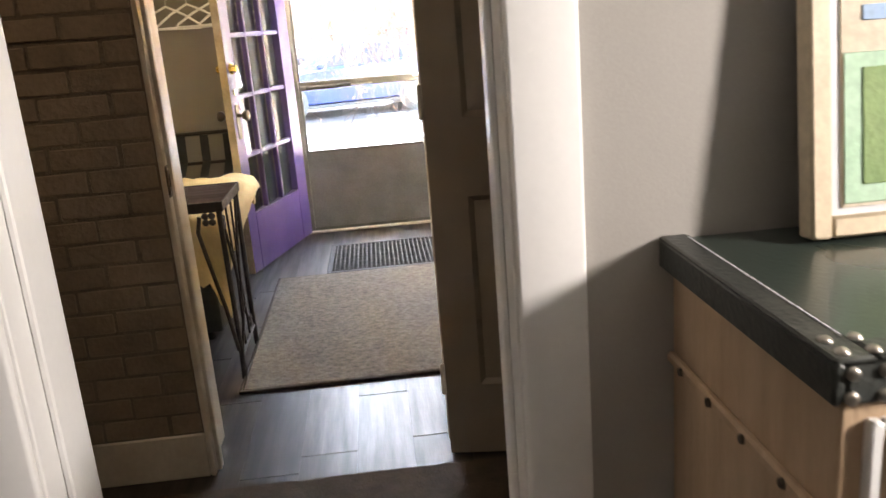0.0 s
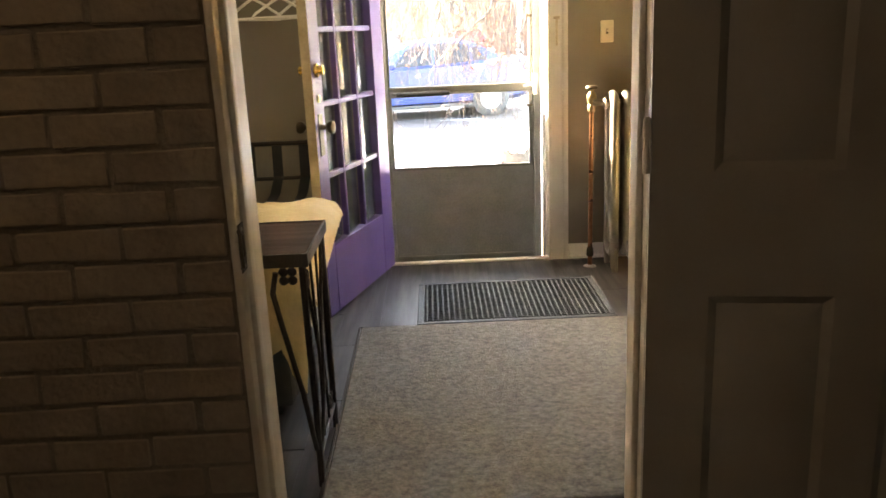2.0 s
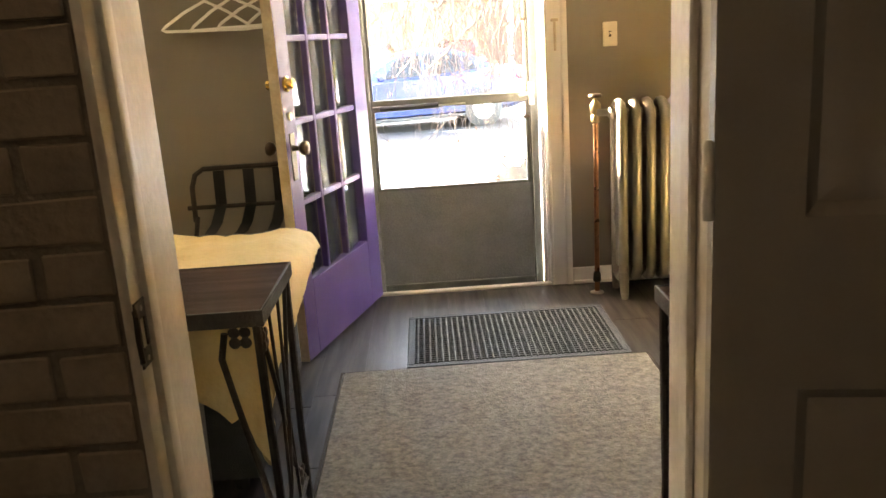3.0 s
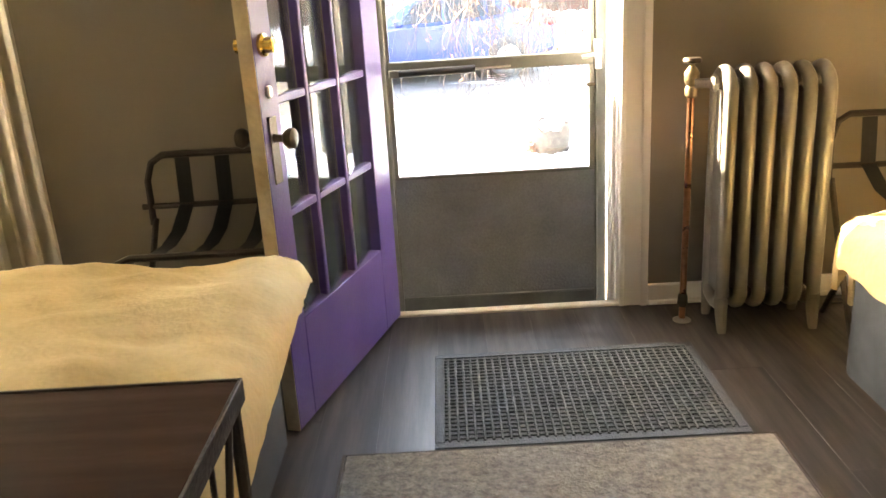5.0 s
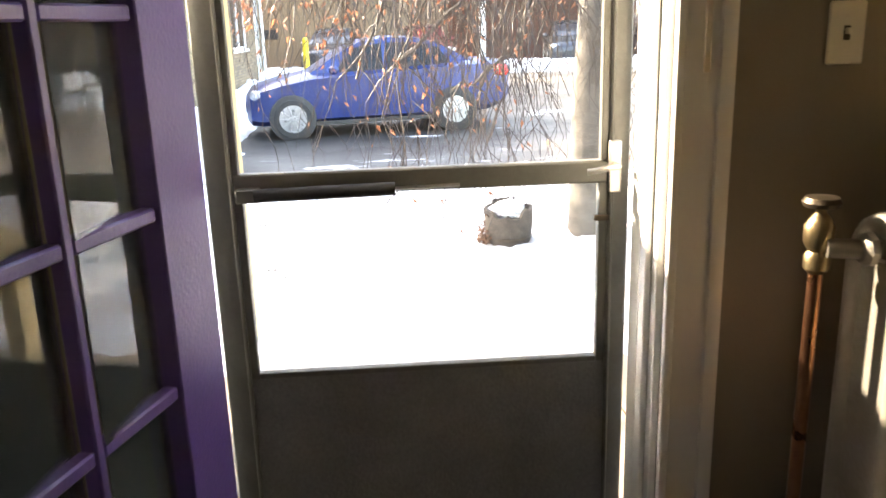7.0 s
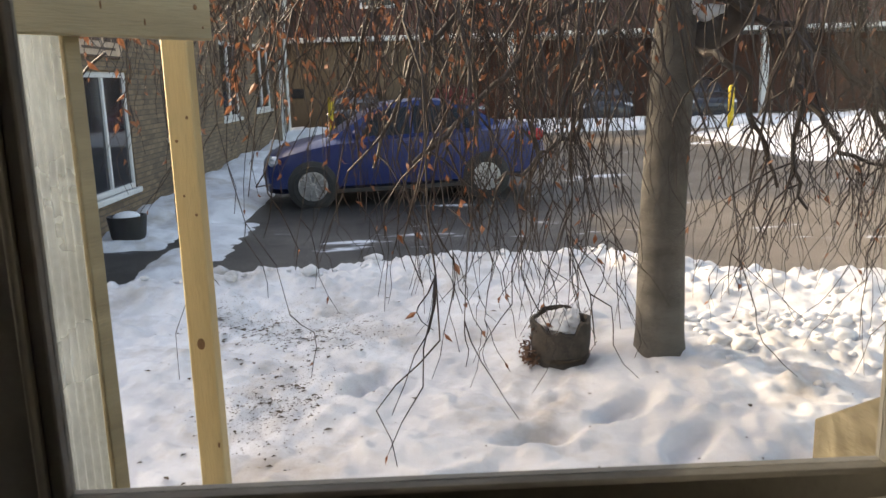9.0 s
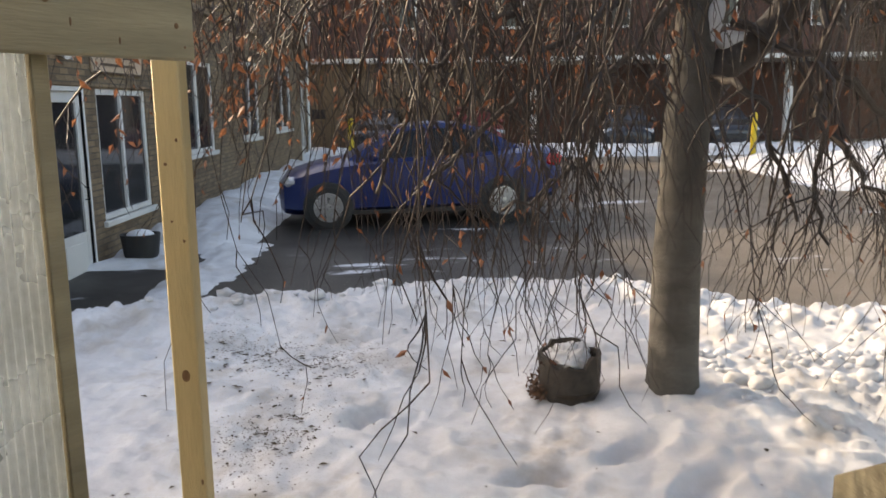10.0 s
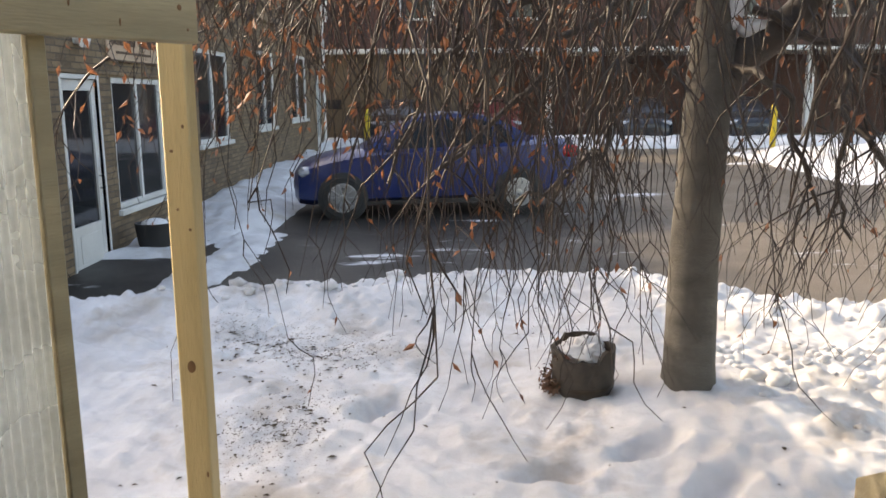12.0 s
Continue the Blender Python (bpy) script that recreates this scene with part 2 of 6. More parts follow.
# weathered handrail wood, darkened and patched in colour for the shade on it
LUMBER_Y = material("shaded_grey_green_lumber", (0.20, 0.178, 0.115), (0.11, 0.092, 0.055), 5, 0.7, 0.12, 30, stretch=(7, 1.2, 5), fine=0.2)
KNOT = material("wood_knot", (0.14, 0.075, 0.03), (0.20, 0.11, 0.05), 30, 0.7)
CORRUG = material("clear_corrugated_plastic", (0.62, 0.67, 0.71), (0.44, 0.48, 0.51), 3, 0.26, 0.02, 60, metal=0.6)
BARK = material("smooth_grey_bark", (0.118, 0.108, 0.094), (0.066, 0.060, 0.052), 5, 0.85, 0.4, 45, stretch=(1, 1, 2.2), fine=0.3)
BARK_DARK = material("dark_twig_bark", (0.024, 0.016, 0.013), (0.050, 0.033, 0.025), 9, 0.5, 0.2, 60)
BOUGH = material("dark_wet_bough_bark", (0.034, 0.026, 0.021), (0.06, 0.045, 0.036), 12, 0.6, 0.3, 60)
TUB = material("weathered_mossy_barrel", (0.075, 0.06, 0.048), (0.034, 0.03, 0.026), 16, 0.9, 0.6, 70, fine=0.35)
LEAF = material("copper_beech_leaf", (0.31, 0.13, 0.07), (0.15, 0.065, 0.038), 30, 0.6, 0.1, 90, fine=0.3)


def asphalt_material():
    """Dark wet asphalt with thin patches of trodden ice and snow."""
    m = material("wet_asphalt", (0.036, 0.032, 0.029), (0.015, 0.0145, 0.014), 0.9, 0.55, 0.3, 60, fine=0.3, rvar=0.25, spec=0.3)
    t = m.node_tree
    n, l = t.nodes, t.links
    b = n["Principled BSDF"]
    src = b.inputs["Base Color"].links[0].from_socket
    co = n.new("ShaderNodeTexCoord")
    mp = n.new("ShaderNodeMapping")
    mp.inputs["Scale"].default_value = (0.55, 1.5, 1)
    l.new(co.outputs["Object"], mp.inputs[0])
    a = n.new("ShaderNodeTexNoise")
    a.inputs["Scale"].default_value, a.inputs["Detail"].default_value, a.inputs["Roughness"].default_value = 0.9, 7, 0.62
    l.new(mp.outputs[0], a.inputs[0])
    r = n.new("ShaderNodeMapRange")
    r.inputs["From Min"].default_value, r.inputs["From Max"].default_value = 0.63, 0.68
    l.new(a.outputs[0], r.inputs[0])
    x = n.new("ShaderNodeMix")
    x.data_type = "RGBA"
    x.inputs["B"].default_value = (0.62, 0.64, 0.68, 1)
    l.new(r.outputs[0], x.inputs["Factor"])
    l.new(src, x.inputs["A"])
    # dry, salt-dusted stretch away from the shaded side; its pale tone also paints sunlight
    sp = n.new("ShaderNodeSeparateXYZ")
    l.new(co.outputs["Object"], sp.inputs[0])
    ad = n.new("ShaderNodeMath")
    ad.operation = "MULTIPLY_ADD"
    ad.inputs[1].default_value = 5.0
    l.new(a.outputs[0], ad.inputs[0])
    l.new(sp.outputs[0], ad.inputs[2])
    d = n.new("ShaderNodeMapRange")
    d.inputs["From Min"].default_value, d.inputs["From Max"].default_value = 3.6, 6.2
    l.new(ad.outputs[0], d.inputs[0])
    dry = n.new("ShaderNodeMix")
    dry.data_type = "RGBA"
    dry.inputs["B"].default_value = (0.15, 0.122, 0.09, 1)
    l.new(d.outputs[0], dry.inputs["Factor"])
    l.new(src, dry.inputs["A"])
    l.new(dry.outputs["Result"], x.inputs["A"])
    l.new(x.outputs["Result"], b.inputs["Base Color"])
    return m


def brick_material(name, c1, c2, mortar, scale=1.0):
    m = material(name, c1, c2, 1.2, 0.85, 0.3, 40)
    t = m.node_tree
    n, l = t.nodes, t.links
    b = n["Principled BSDF"]
    co = n.new("ShaderNodeTexCoord")
    sp = n.new("ShaderNodeSeparateXYZ")
    ad = n.new("ShaderNodeMath")
    cb = n.new("ShaderNodeCombineXYZ")
    l.new(co.outputs["Object"], sp.inputs[0])
    l.new(sp.outputs[0], ad.inputs[0])
    l.new(sp.outputs[1], ad.inputs[1])
    l.new(ad.outputs[0], cb.inputs[0])
    l.new(sp.outputs[2], cb.inputs[1])
    k = n.new("ShaderNodeTexBrick")
    k.inputs["Color1"].default_value, k.inputs["Color2"].default_value, k.inputs["Mortar"].default_value = (*c1, 1), (*c2, 1), (*mortar, 1)
    k.inputs["Scale"].default_value = scale
    k.inputs["Mortar Size"].default_value = 0.008
    k.inputs["Brick Width"].default_value, k.inputs["Row Height"].default_value = 0.21, 0.072
    l.new(cb.outputs[0], k.inputs["Vector"])
    hs = b.inputs["Base Color"].links[0].from_node
    l.new(k.outputs["Color"], hs.inputs["Color"])
    return m


translucent(CORRUG, 0.13, (0.46, 0.54, 0.60))
translucent(LEAF, 0.25, (0.42, 0.18, 0.09))
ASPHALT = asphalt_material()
BRICK_TAN = brick_material("tan_yellow_brick", (0.24, 0.168, 0.10), (0.125, 0.088, 0.055), (0.095, 0.072, 0.05))
BRICK_RED = brick_material("red_brown_brick", (0.115, 0.046, 0.032), (0.075, 0.033, 0.025), (0.085, 0.062, 0.05))
BEIGE_SIDING = material("beige_stucco", (0.17, 0.12, 0.074), (0.13, 0.094, 0.06), 1.0, 0.85, 0.2, 30)
WHITE_OUT = material("white_exterior_paint", (0.68, 0.68, 0.66), (0.58, 0.58, 0.56), 3, 0.5, 0.05, 60)
DARK_IN = material("unlit_opening_black", (0.018, 0.018, 0.020), rough=0.8)
CURTAIN_RED = material("dark_red_curtain", (0.085, 0.018, 0.022), (0.05, 0.012, 0.014), 8, 0.9)
WINGLASS = material("dark_window_glass", (0.02, 0.022, 0.025), (0.03, 0.032, 0.035), 2, 0.06, 0.0, 20, fine=0.05, rvar=0.02)
CARBLUE = material("metallic_blue_car_paint", (0.002, 0.018, 0.115), (0.001, 0.014, 0.09), 2, 0.36, 0.0, 200, metal=0.1, coat=0.25, fine=0.06)
CARDARK = material("dark_grey_car_paint", (0.03, 0.03, 0.034), (0.025, 0.025, 0.03), 2, 0.3, 0.0, 100, metal=0.5, coat=0.6)
CARRED = material("dark_red_car_paint", (0.16, 0.015, 0.015), (0.13, 0.012, 0.012), 2, 0.3, 0.0, 100, metal=0.3, coat=0.6)
TYRE = material("tyre_rubber", (0.018, 0.018, 0.018), (0.03, 0.03, 0.03), 14, 0.85, 0.2, 90)
HUBCAP = material("silver_hubcap", (0.45, 0.46, 0.47), (0.36, 0.37, 0.38), 14, 0.3, 0.0, 60, metal=0.7)
TAIL = material("red_tail_lens", (0.45, 0.02, 0.02), (0.35, 0.015, 0.015), 9, 0.15, 0.0, 60, coat=0.5)
HEADL = material("clear_head_lens", (0.55, 0.57, 0.60), (0.40, 0.42, 0.45), 12, 0.12, 0.0, 60, metal=0.5)
YELLOW = material("yellow_bollard_paint", (0.62, 0.44, 0.02), (0.52, 0.36, 0.02), 8, 0.5, 0.1, 60)
SIGNW = material("weathered_sign_board", (0.52, 0.38, 0.27), (0.42, 0.31, 0.22), 8, 0.7, 0.1, 60)
SIGNTXT = material("brown_sign_lettering", (0.10, 0.06, 0.035), rough=0.7)


# ---- building blocks ----
def box(bm, a, b, bev=0.0, seg=1):
    """A box between two corners, its edges rounded by bev."""
    lo = [min(p, q) for p, q in zip(a, b)]
    hi = [max(p, q) for p, q in zip(a, b)]
    vs = [bm.verts.new((x, y, z)) for x in (lo[0], hi[0]) for y in (lo[1], hi[1]) for z in (lo[2], hi[2])]
    fs = [bm.faces.new([vs[i] for i in f]) for f in ((0, 1, 3, 2), (4, 6, 7, 5), (0, 4, 5, 1), (2, 3, 7, 6), (0, 2, 6, 4), (1, 5, 7, 3))]
    if bev:
        es = list({e for f in fs for e in f.edges})
        bmesh.ops.bevel(bm, geom=es, offset=bev, segments=seg, affect="EDGES", profile=0.5)
    return bm


def tube(bm, pts, r, n=8, r2=None, closed=False, flat=1.0):
    """A round bar along points; r2: the radius at its end."""
    pts = [Vector(p) for p in pts]
    rings = []
    up = None
    m = len(pts)
    for i, p in enumerate(pts):
        d = (pts[(i + 1) % m] - pts[i - 1]) if closed else (pts[min(i + 1, m - 1)] - pts[max(i - 1, 0)])
        d.normalize()
        if up is None:
            up = Vector((0, 0, 1)) if abs(d.z) < 0.9 else Vector((1, 0, 0))
        a = d.cross(up)
        if a.length < 1e-5:
            a = d.cross(Vector((0, 1, 0)))
        a.normalize()
        up = a.cross(d).normalized()
        rad = r if r2 is None else r + (r2 - r) * i / (m - 1)
        rings.append([bm.verts.new(p + a * (rad * math.cos(2 * math.pi * k / n)) + up * (rad * flat * math.sin(2 * math.pi * k / n))) for k in range(n)])
    for i in range(m if closed else m - 1):
        A, B = rings[i], rings[(i + 1) % m]
        for k in range(n):
            bm.faces.new((A[k], A[(k + 1) % n], B[(k + 1) % n], B[k]))
    if not closed:
        bm.faces.new(rings[0][::-1])
        bm.faces.new(rings[-1])
    return bm


def lathe(bm, profile, n=16, m=None):
    """Turns a profile of (radius, height) round the z axis of m."""
    m = m or Matrix()
    rings = [[bm.verts.new(m @ Vector((max(r, 1e-4) * math.cos(2 * math.pi * k / n), max(r, 1e-4) * math.sin(2 * math.pi * k / n), z))) for k in range(n)] for r, z in profile]
    for A, B in zip(rings, rings[1:]):
        for k in range(n):
            bm.faces.new((A[k], A[(k + 1) % n], B[(k + 1) % n], B[k]))
    bm.faces.new(rings[0][::-1])
    bm.faces.new(rings[-1])
    return bm


def finish(bm, name, mat, smooth=40):
    bmesh.ops.recalc_face_normals(bm, faces=bm.faces)
    me = bpy.data.meshes.new(name)
    bm.to_mesh(me)
    bm.free()
    me.materials.append(mat)
    if smooth:
        me.shade_smooth()
        me.set_sharp_from_angle(angle=radians(smooth))
    return me


def part(name, bm, mat, parent=None, label="", smooth=40):
    me = bm if isinstance(bm, bpy.types.Mesh) else finish(bm, name, mat, smooth)
    ob = new(name, me)
    if parent is not None:
        ob.parent = parent
    if label:
        tagged(ob, label)
    return ob


def thing(name, m, label, category, group="", kind=""):
    ob = new(name)
    ob.empty_display_size = 0.1
    ob.matrix_world = m
    return tagged(ob, label, category, group, kind)


def setting(name, bm, mat, label, category="", smooth=30):
    return tagged(part(name, bm, mat, None, smooth=smooth), label, category or name.split("_")[0], kind="structure")


def B():
    return bmesh.new()


def boxes(*bs, bev=0.0):
    bm = B()
    for a, b in bs:
        box(bm, a, b, bev)
    return bm


# ---- structure of the house ----
CEILING = 2.45
X0, X1 = -3.0, 2.6
setting("floor", boxes(((X0, -1.6, -0.14), (X1, 7.0, -0.006))), SUBFLOOR, "dark floor under grey wood-look planks", "floor")
setting("ceiling", boxes(((X0, -1.6, CEILING), (X1, 7.2, CEILING + 0.12))), CEIL, "plain off-white painted ceiling", "ceiling")
# wall between kitchen and hall, with its doorway
O1L, O1R, HEAD = -0.481, 0.232, 2.06
setting("wall_kitchen_hall", boxes(((X0, 2.77, 0), (O1L - 0.02, 2.955, CEILING)), ((O1R + 0.02, 2.77, 0), (X1, 2.955, CEILING)), ((O1L - 0.02, 2.77, HEAD + 0.02), (O1R + 0.02, 2.955, CEILING))), WALL_GREY, "grey painted wall with an open doorway", "wall")
# wall between hall and bedroom
O2L, O2R = -0.535, 0.203
setting("wall_hall_bedroom", boxes(((X0, 3.965, 0), (O2L - 0.06, 4.2, CEILING)), ((O2L - 0.06, 3.965, 0), (O2L - 0.017, 3.999, CEILING)), ((O2R + 0.044, 3.965, 0), (X1, 4.2, CEILING)), ((O2L - 0.06, 3.965, HEAD + 0.02), (O2R + 0.044, 4.2, CEILING))), WALL_TAN, "tan painted wall with a doorway into the bedroom", "wall")
# front wall with the entrance and a window
D0, D1, DH = -0.50, 0.452, 2.08
W0, W1, WZ0, WZ1 = -2.80, -2.02, 0.75, 1.95
setting("wall_front", boxes(((X0, 6.985, -0.6), (W0, 7.2, CEILING)), ((W0, 6.985, -0.6), (W1, 7.2, WZ0)), ((W0, 6.985, WZ1), (W1, 7.2, CEILING)), ((W1, 6.985, -0.6), (D0, 7.2, CEILING)),
                            ((D1, 6.985, -0.6), (X1, 7.2, CEILING)), ((D0, 6.985, DH), (D1, 7.2, CEILING)), ((D0, 6.985, -0.6), (D1, 7.2, -0.16))), WALL, "taupe painted front wall with the entrance door", "wall")
setting("wall_left", boxes(((X0 - 0.15, -1.75, 0), (X0, 7.2, CEILING + 0.12))), WALL, "taupe painted side wall of the house", "wall")
KW0, KW1, KZ0, KZ1 = 1.3, 1.6, 1.45, 1.8
setting("wall_right", boxes(((X1, -1.75, 0), (X1 + 0.15, KW0 - 3, CEILING + 0.12)), ((X1, KW0 - 3, 0), (X1 + 0.15, 7.2, CEILING + 0.12))), WALL_TAN, "tan painted side wall of the house", "wall")
setting("wall_kitchen_side", boxes(((2.2, -1.6, 0), (2.32, KW0, CEILING)), ((2.2, KW1, 0), (2.32, 2.77, CEILING)), ((2.2, KW0, 0), (2.32, KW1, KZ0)), ((2.2, KW0, KZ1), (2.32, KW1, CEILING))), WALL_GREY, "grey kitchen wall with a window opening", "wall")
setting("wall_back", boxes(((X0, -1.75, 0), (X1, -1.6, CEILING + 0.12))), WALL_GREY, "plain grey kitchen wall", "wall")


def casing(bm, x0, x1, y, side, z0, z1, out):
    """One upright of moulded door casing on a wall face at y; side is the way its thick edge lies, out the way it stands off."""
    w = x1 - x0
    box(bm, (x0, y, z0), (x1, y + out * 0.014, z1), 0.003)
    a, b = (x0, x0 + w * 0.28) if side < 0 else (x1 - w * 0.28, x1)
    box(bm, (a, y + out * 0.013, z0), (b, y + out * 0.026, z1), 0.005, 2)
    a, b = (x1 - w * 0.16, x1) if side < 0 else (x0, x0 + w * 0.16)
    box(bm, (a, y + out * 0.013, z0), (b, y + out * 0.020, z1), 0.004, 2)


# doorway from the kitchen: lining, stops and casings
bm = B()
box(bm, (O1L - 0.02, 2.77, 0), (O1L, 2.955, HEAD), 0.002)
box(bm, (O1R, 2.77, 0), (O1R + 0.02, 2.955, HEAD), 0.002)
box(bm, (O1L - 0.02, 2.77, HEAD), (O1R + 0.02, 2.955, HEAD + 0.02), 0.002)
for a, b in ((O1L, O1L + 0.012), (O1R - 0.012, O1R)):
    box(bm, (a, 2.83, 0), (b, 2.875, HEAD), 0.003)
setting("lining_kitchen_doorway", bm, TRIM, "white painted lining of the kitchen doorway", "door lining")
bm = B()
for y, out in ((2.77, -1), (2.955, 1)):
    box(bm, (O1L - 0.105, y, 0), (O1L - 0.004, y + out * 0.02, HEAD + 0.1), 0.006, 3)
    box(bm, (O1R + 0.004, y, 0), (O1R + 0.105, y + out * 0.02, HEAD + 0.1), 0.006, 3)
    box(bm, (O1L, y, HEAD + 0.004), (O1R, y + out * 0.018, HEAD + 0.1), 0.003)
setting("trim_kitchen_doorway", bm, TRIM, "glossy white flat trim round the kitchen doorway", "door trim")
# doorway to the bedroom
bm = B()
box(bm, (O2L - 0.016, 3.943, 0), (O2L, 4.035, HEAD), 0.005, 2)
box(bm, (O2L - 0.016, 3.978, 0), (O2L + 0.011, 4.012, HEAD), 0.004, 2)
box(bm, (O2L - 0.06, 4.0, 0), (O2L - 0.017, 4.2, HEAD), 0.003)
box(bm, (O2R, 3.945, 0), (O2R + 0.012, 4.06, HEAD), 0.004)
box(bm, (O2R + 0.010, 3.966, 0), (O2R + 0.044, 4.06, HEAD), 0.002)
box(bm, (O2R + 0.022, 4.06, 0), (O2R + 0.044, 4.2, HEAD), 0.003)
box(bm, (O2R - 0.012, 4.0, 0), (O2R, 4.04, HEAD), 0.003)
box(bm, (O2L - 0.06, 3.945, HEAD), (O2R + 0.024, 4.2, HEAD + 0.02), 0.003)
casing(bm, O2R + 0.03, O2R + 0.126, 4.2, 1, 0, HEAD + 0.09, 1)
casing(bm, O2L - 0.16, O2L - 0.056, 4.2, -1, 0, HEAD + 0.09, 1)
box(bm, (O2L - 0.06, 3.945, HEAD + 0.01), (O2R + 0.1, 3.964, HEAD + 0.1), 0.004)
setting("trim_bedroom_doorway", bm, TRIM_OLD, "worn cream-painted jambs of the bedroom doorway", "door trim")
strike = thing("strike_plate", pose(O2L + 0.0005, 3.961, 0.918), "tarnished brass strike plate let into the door jamb", "strike plate")
bm = boxes(((0, -0.019, -0.045), (0.003, 0.018, -0.02)), ((0, -0.019, 0.02), (0.003, 0.018, 0.045)), ((0, -0.019, -0.02), (0.003, -0.008, 0.02)), ((0, 0.009, -0.02), (0.003, 0.018, 0.02)), bev=0.0012)
part("plate", bm, BRONZE, strike)
bm = B()
tube(bm, [(0.002, -0.018, -0.035), (0.006, -0.027, -0.03), (0.006, -0.03, 0), (0.006, -0.027, 0.03), (0.002, -0.018, 0.035)], 0.004, 6)
part("lip", bm, BRONZE, strike)
for z in (-0.034, 0.034):
    part("screw", lathe(B(), [(0.004, 0), (0.004, 0.001), (0.002, 0.0015)], 8, pose(0.003, 0.0, z, 0, 90, 0)), NICKEL, strike)

# entrance: jamb lining, casing, threshold
bm = B()
box(bm, (D0, 7.02, -0.136), (D0 + 0.016, 7.2, DH), 0.002)
box(bm, (D1 - 0.016, 7.02, -0.136), (D1, 7.2, DH), 0.002)
box(bm, (D1 - 0.03, 7.05, 0), (D1 - 0.016, 7.09, DH), 0.003)
box(bm, (D1 - 0.024, 7.11, 0), (D1 - 0.016, 7.135, DH), 0.003)
box(bm, (D0, 6.985, DH), (D1, 7.2, DH + 0.02), 0.002)
casing(bm, D1 - 0.012, D1 + 0.098, 6.985, 1, 0, DH + 0.11, -1)
casing(bm, D0 - 0.1, D0 + 0.008, 6.985, -1, 0, DH + 0.11, -1)
box(bm, (D0, 6.967, DH), (D1, 6.985, DH + 0.11), 0.003)
setting("trim_entrance", bm, TRIM, "white painted casing and jamb of the entrance", "door trim")
setting("sill", boxes(((D0, 7.02, -0.158), (D1, 7.3, -0.137)), bev=0.004), ALU, "dull metal sill under the storm door", "sill")
setting("threshold", boxes(((D0, 6.975, -0.158), (D1, 7.018, 0.012)), bev=0.004), TRIM_OLD, "worn pale wooden door threshold", "threshold")
bm = B()
box(bm, (D1 + 0.1, 6.967, 0), (X1, 6.985, 0.085), 0.004)
box(bm, (D1 + 0.1, 6.960, 0), (X1, 6.985, 0.02), 0.004)
box(bm, (X0, 6.967, 0), (D0 - 0.102, 6.985, 0.085), 0.004)
setting("baseboard_front", bm, TRIM, "white painted baseboard along the front wall", "baseboard")
setting("baseboard_hall", boxes(((-1.6, 3.945, 0), (O2L - 0.017, 3.964, 0.145)), bev=0.004), TRIM_OLD, "cream painted baseboard under the brick facing", "baseboard")

# window of the bedroom with its sheer curtain
win = tagged(thing("window_1", pose((W0 + W1) / 2, 7.09, WZ0), "white sash window behind a sheer curtain", "window"), kind="structure")
hw = (W1 - W0) / 2
part("window_frame", boxes(((-hw, -0.03, 0), (-hw + 0.05, 0.03, 1.2)), ((hw - 0.05, -0.03, 0), (hw, 0.03, 1.2)), ((-hw + 0.05, -0.03, 0), (hw - 0.05, 0.03, 0.05)), ((-hw + 0.05, -0.03, 1.15), (hw - 0.05, 0.03, 1.2)), ((-hw + 0.05, -0.028, 0.58), (hw - 0.05, 0.028, 0.62)), bev=0.003), TRIM, win)
for z0, z1 in ((0.05, 0.58), (0.62, 1.15)):
    p = part("pane", boxes(((-hw + 0.05, -0.002, z0), (hw - 0.05, 0.002, z1))), GLASS, win)
    p.visible_shadow = False
curtain = thing("curtain", pose(-2.05, 6.9, 0.012), "cream sheer curtain hanging beside the window", "curtain")
bm = B()
cols = 70
rows = []
for k in range(2):
    rows.append([bm.verts.new((-0.5 + 0.87 * i / cols, 0.022 * math.sin(i * 1.15) + 0.008 * math.sin(i * 0.41), 2.08 * k)) for i in range(cols + 1)])
for i in range(cols):
    bm.faces.new((rows[0][i], rows[0][i + 1], rows[1][i + 1], rows[1][i]))
bmesh.ops.solidify(bm, geom=bm.faces, thickness=0.003)
part("cloth", bm, SHEER, curtain)
part("rod", tube(B(), [(-0.55, 0, 2.09), (0.42, 0, 2.09)], 0.011, 10), NICKEL, curtain)

# ---- bedroom things ----
# big rug
rug = thing("area_rug", pose(0.06, 5.25, 0), "large beige and grey woven rug with dark edge", "rug")
bm = B()
box(bm, (-0.60, -0.715, 0.002), (0.60, 0.715, 0.014), 0.004)
part("woven_field", bm, RUG, rug)
bm = boxes(((-0.608, -0.728, 0.0005), (0.608, -0.713, 0.0125)), ((-0.608, 0.713, 0.0005), (0.608, 0.722, 0.0125)), ((-0.612, -0.728, 0.0005), (-0.601, 0.722, 0.0125)), ((0.601, -0.728, 0.0005), (0.612, 0.722, 0.0125)), bev=0.002)
part("binding", bm, RUG_EDGE, rug)
# entrance mat
mat_ = thing("door_mat", pose(0.16, 6.285, 0), "grey ribbed door mat with a black rubber rim", "doormat")
part("base", boxes(((-0.45, -0.305, 0.0), (0.45, 0.305, 0.006)), bev=0.002), MAT_RUB, mat_)
part("rim", boxes(((-0.45, -0.305, 0.006), (0.45, -0.275, 0.011)), ((-0.45, 0.275, 0.006), (0.45, 0.305, 0.011)), ((-0.45, -0.275, 0.006), (-0.42, 0.275, 0.011)), ((0.42, -0.275, 0.006), (0.45, 0.275, 0.011)), bev=0.002), MAT_RUB, mat_)
rib = finish(boxes(((-0.0045, -0.27, 0.006), (0.0045, 0.27, 0.012)), bev=0.002), "rib", MAT_RIB)
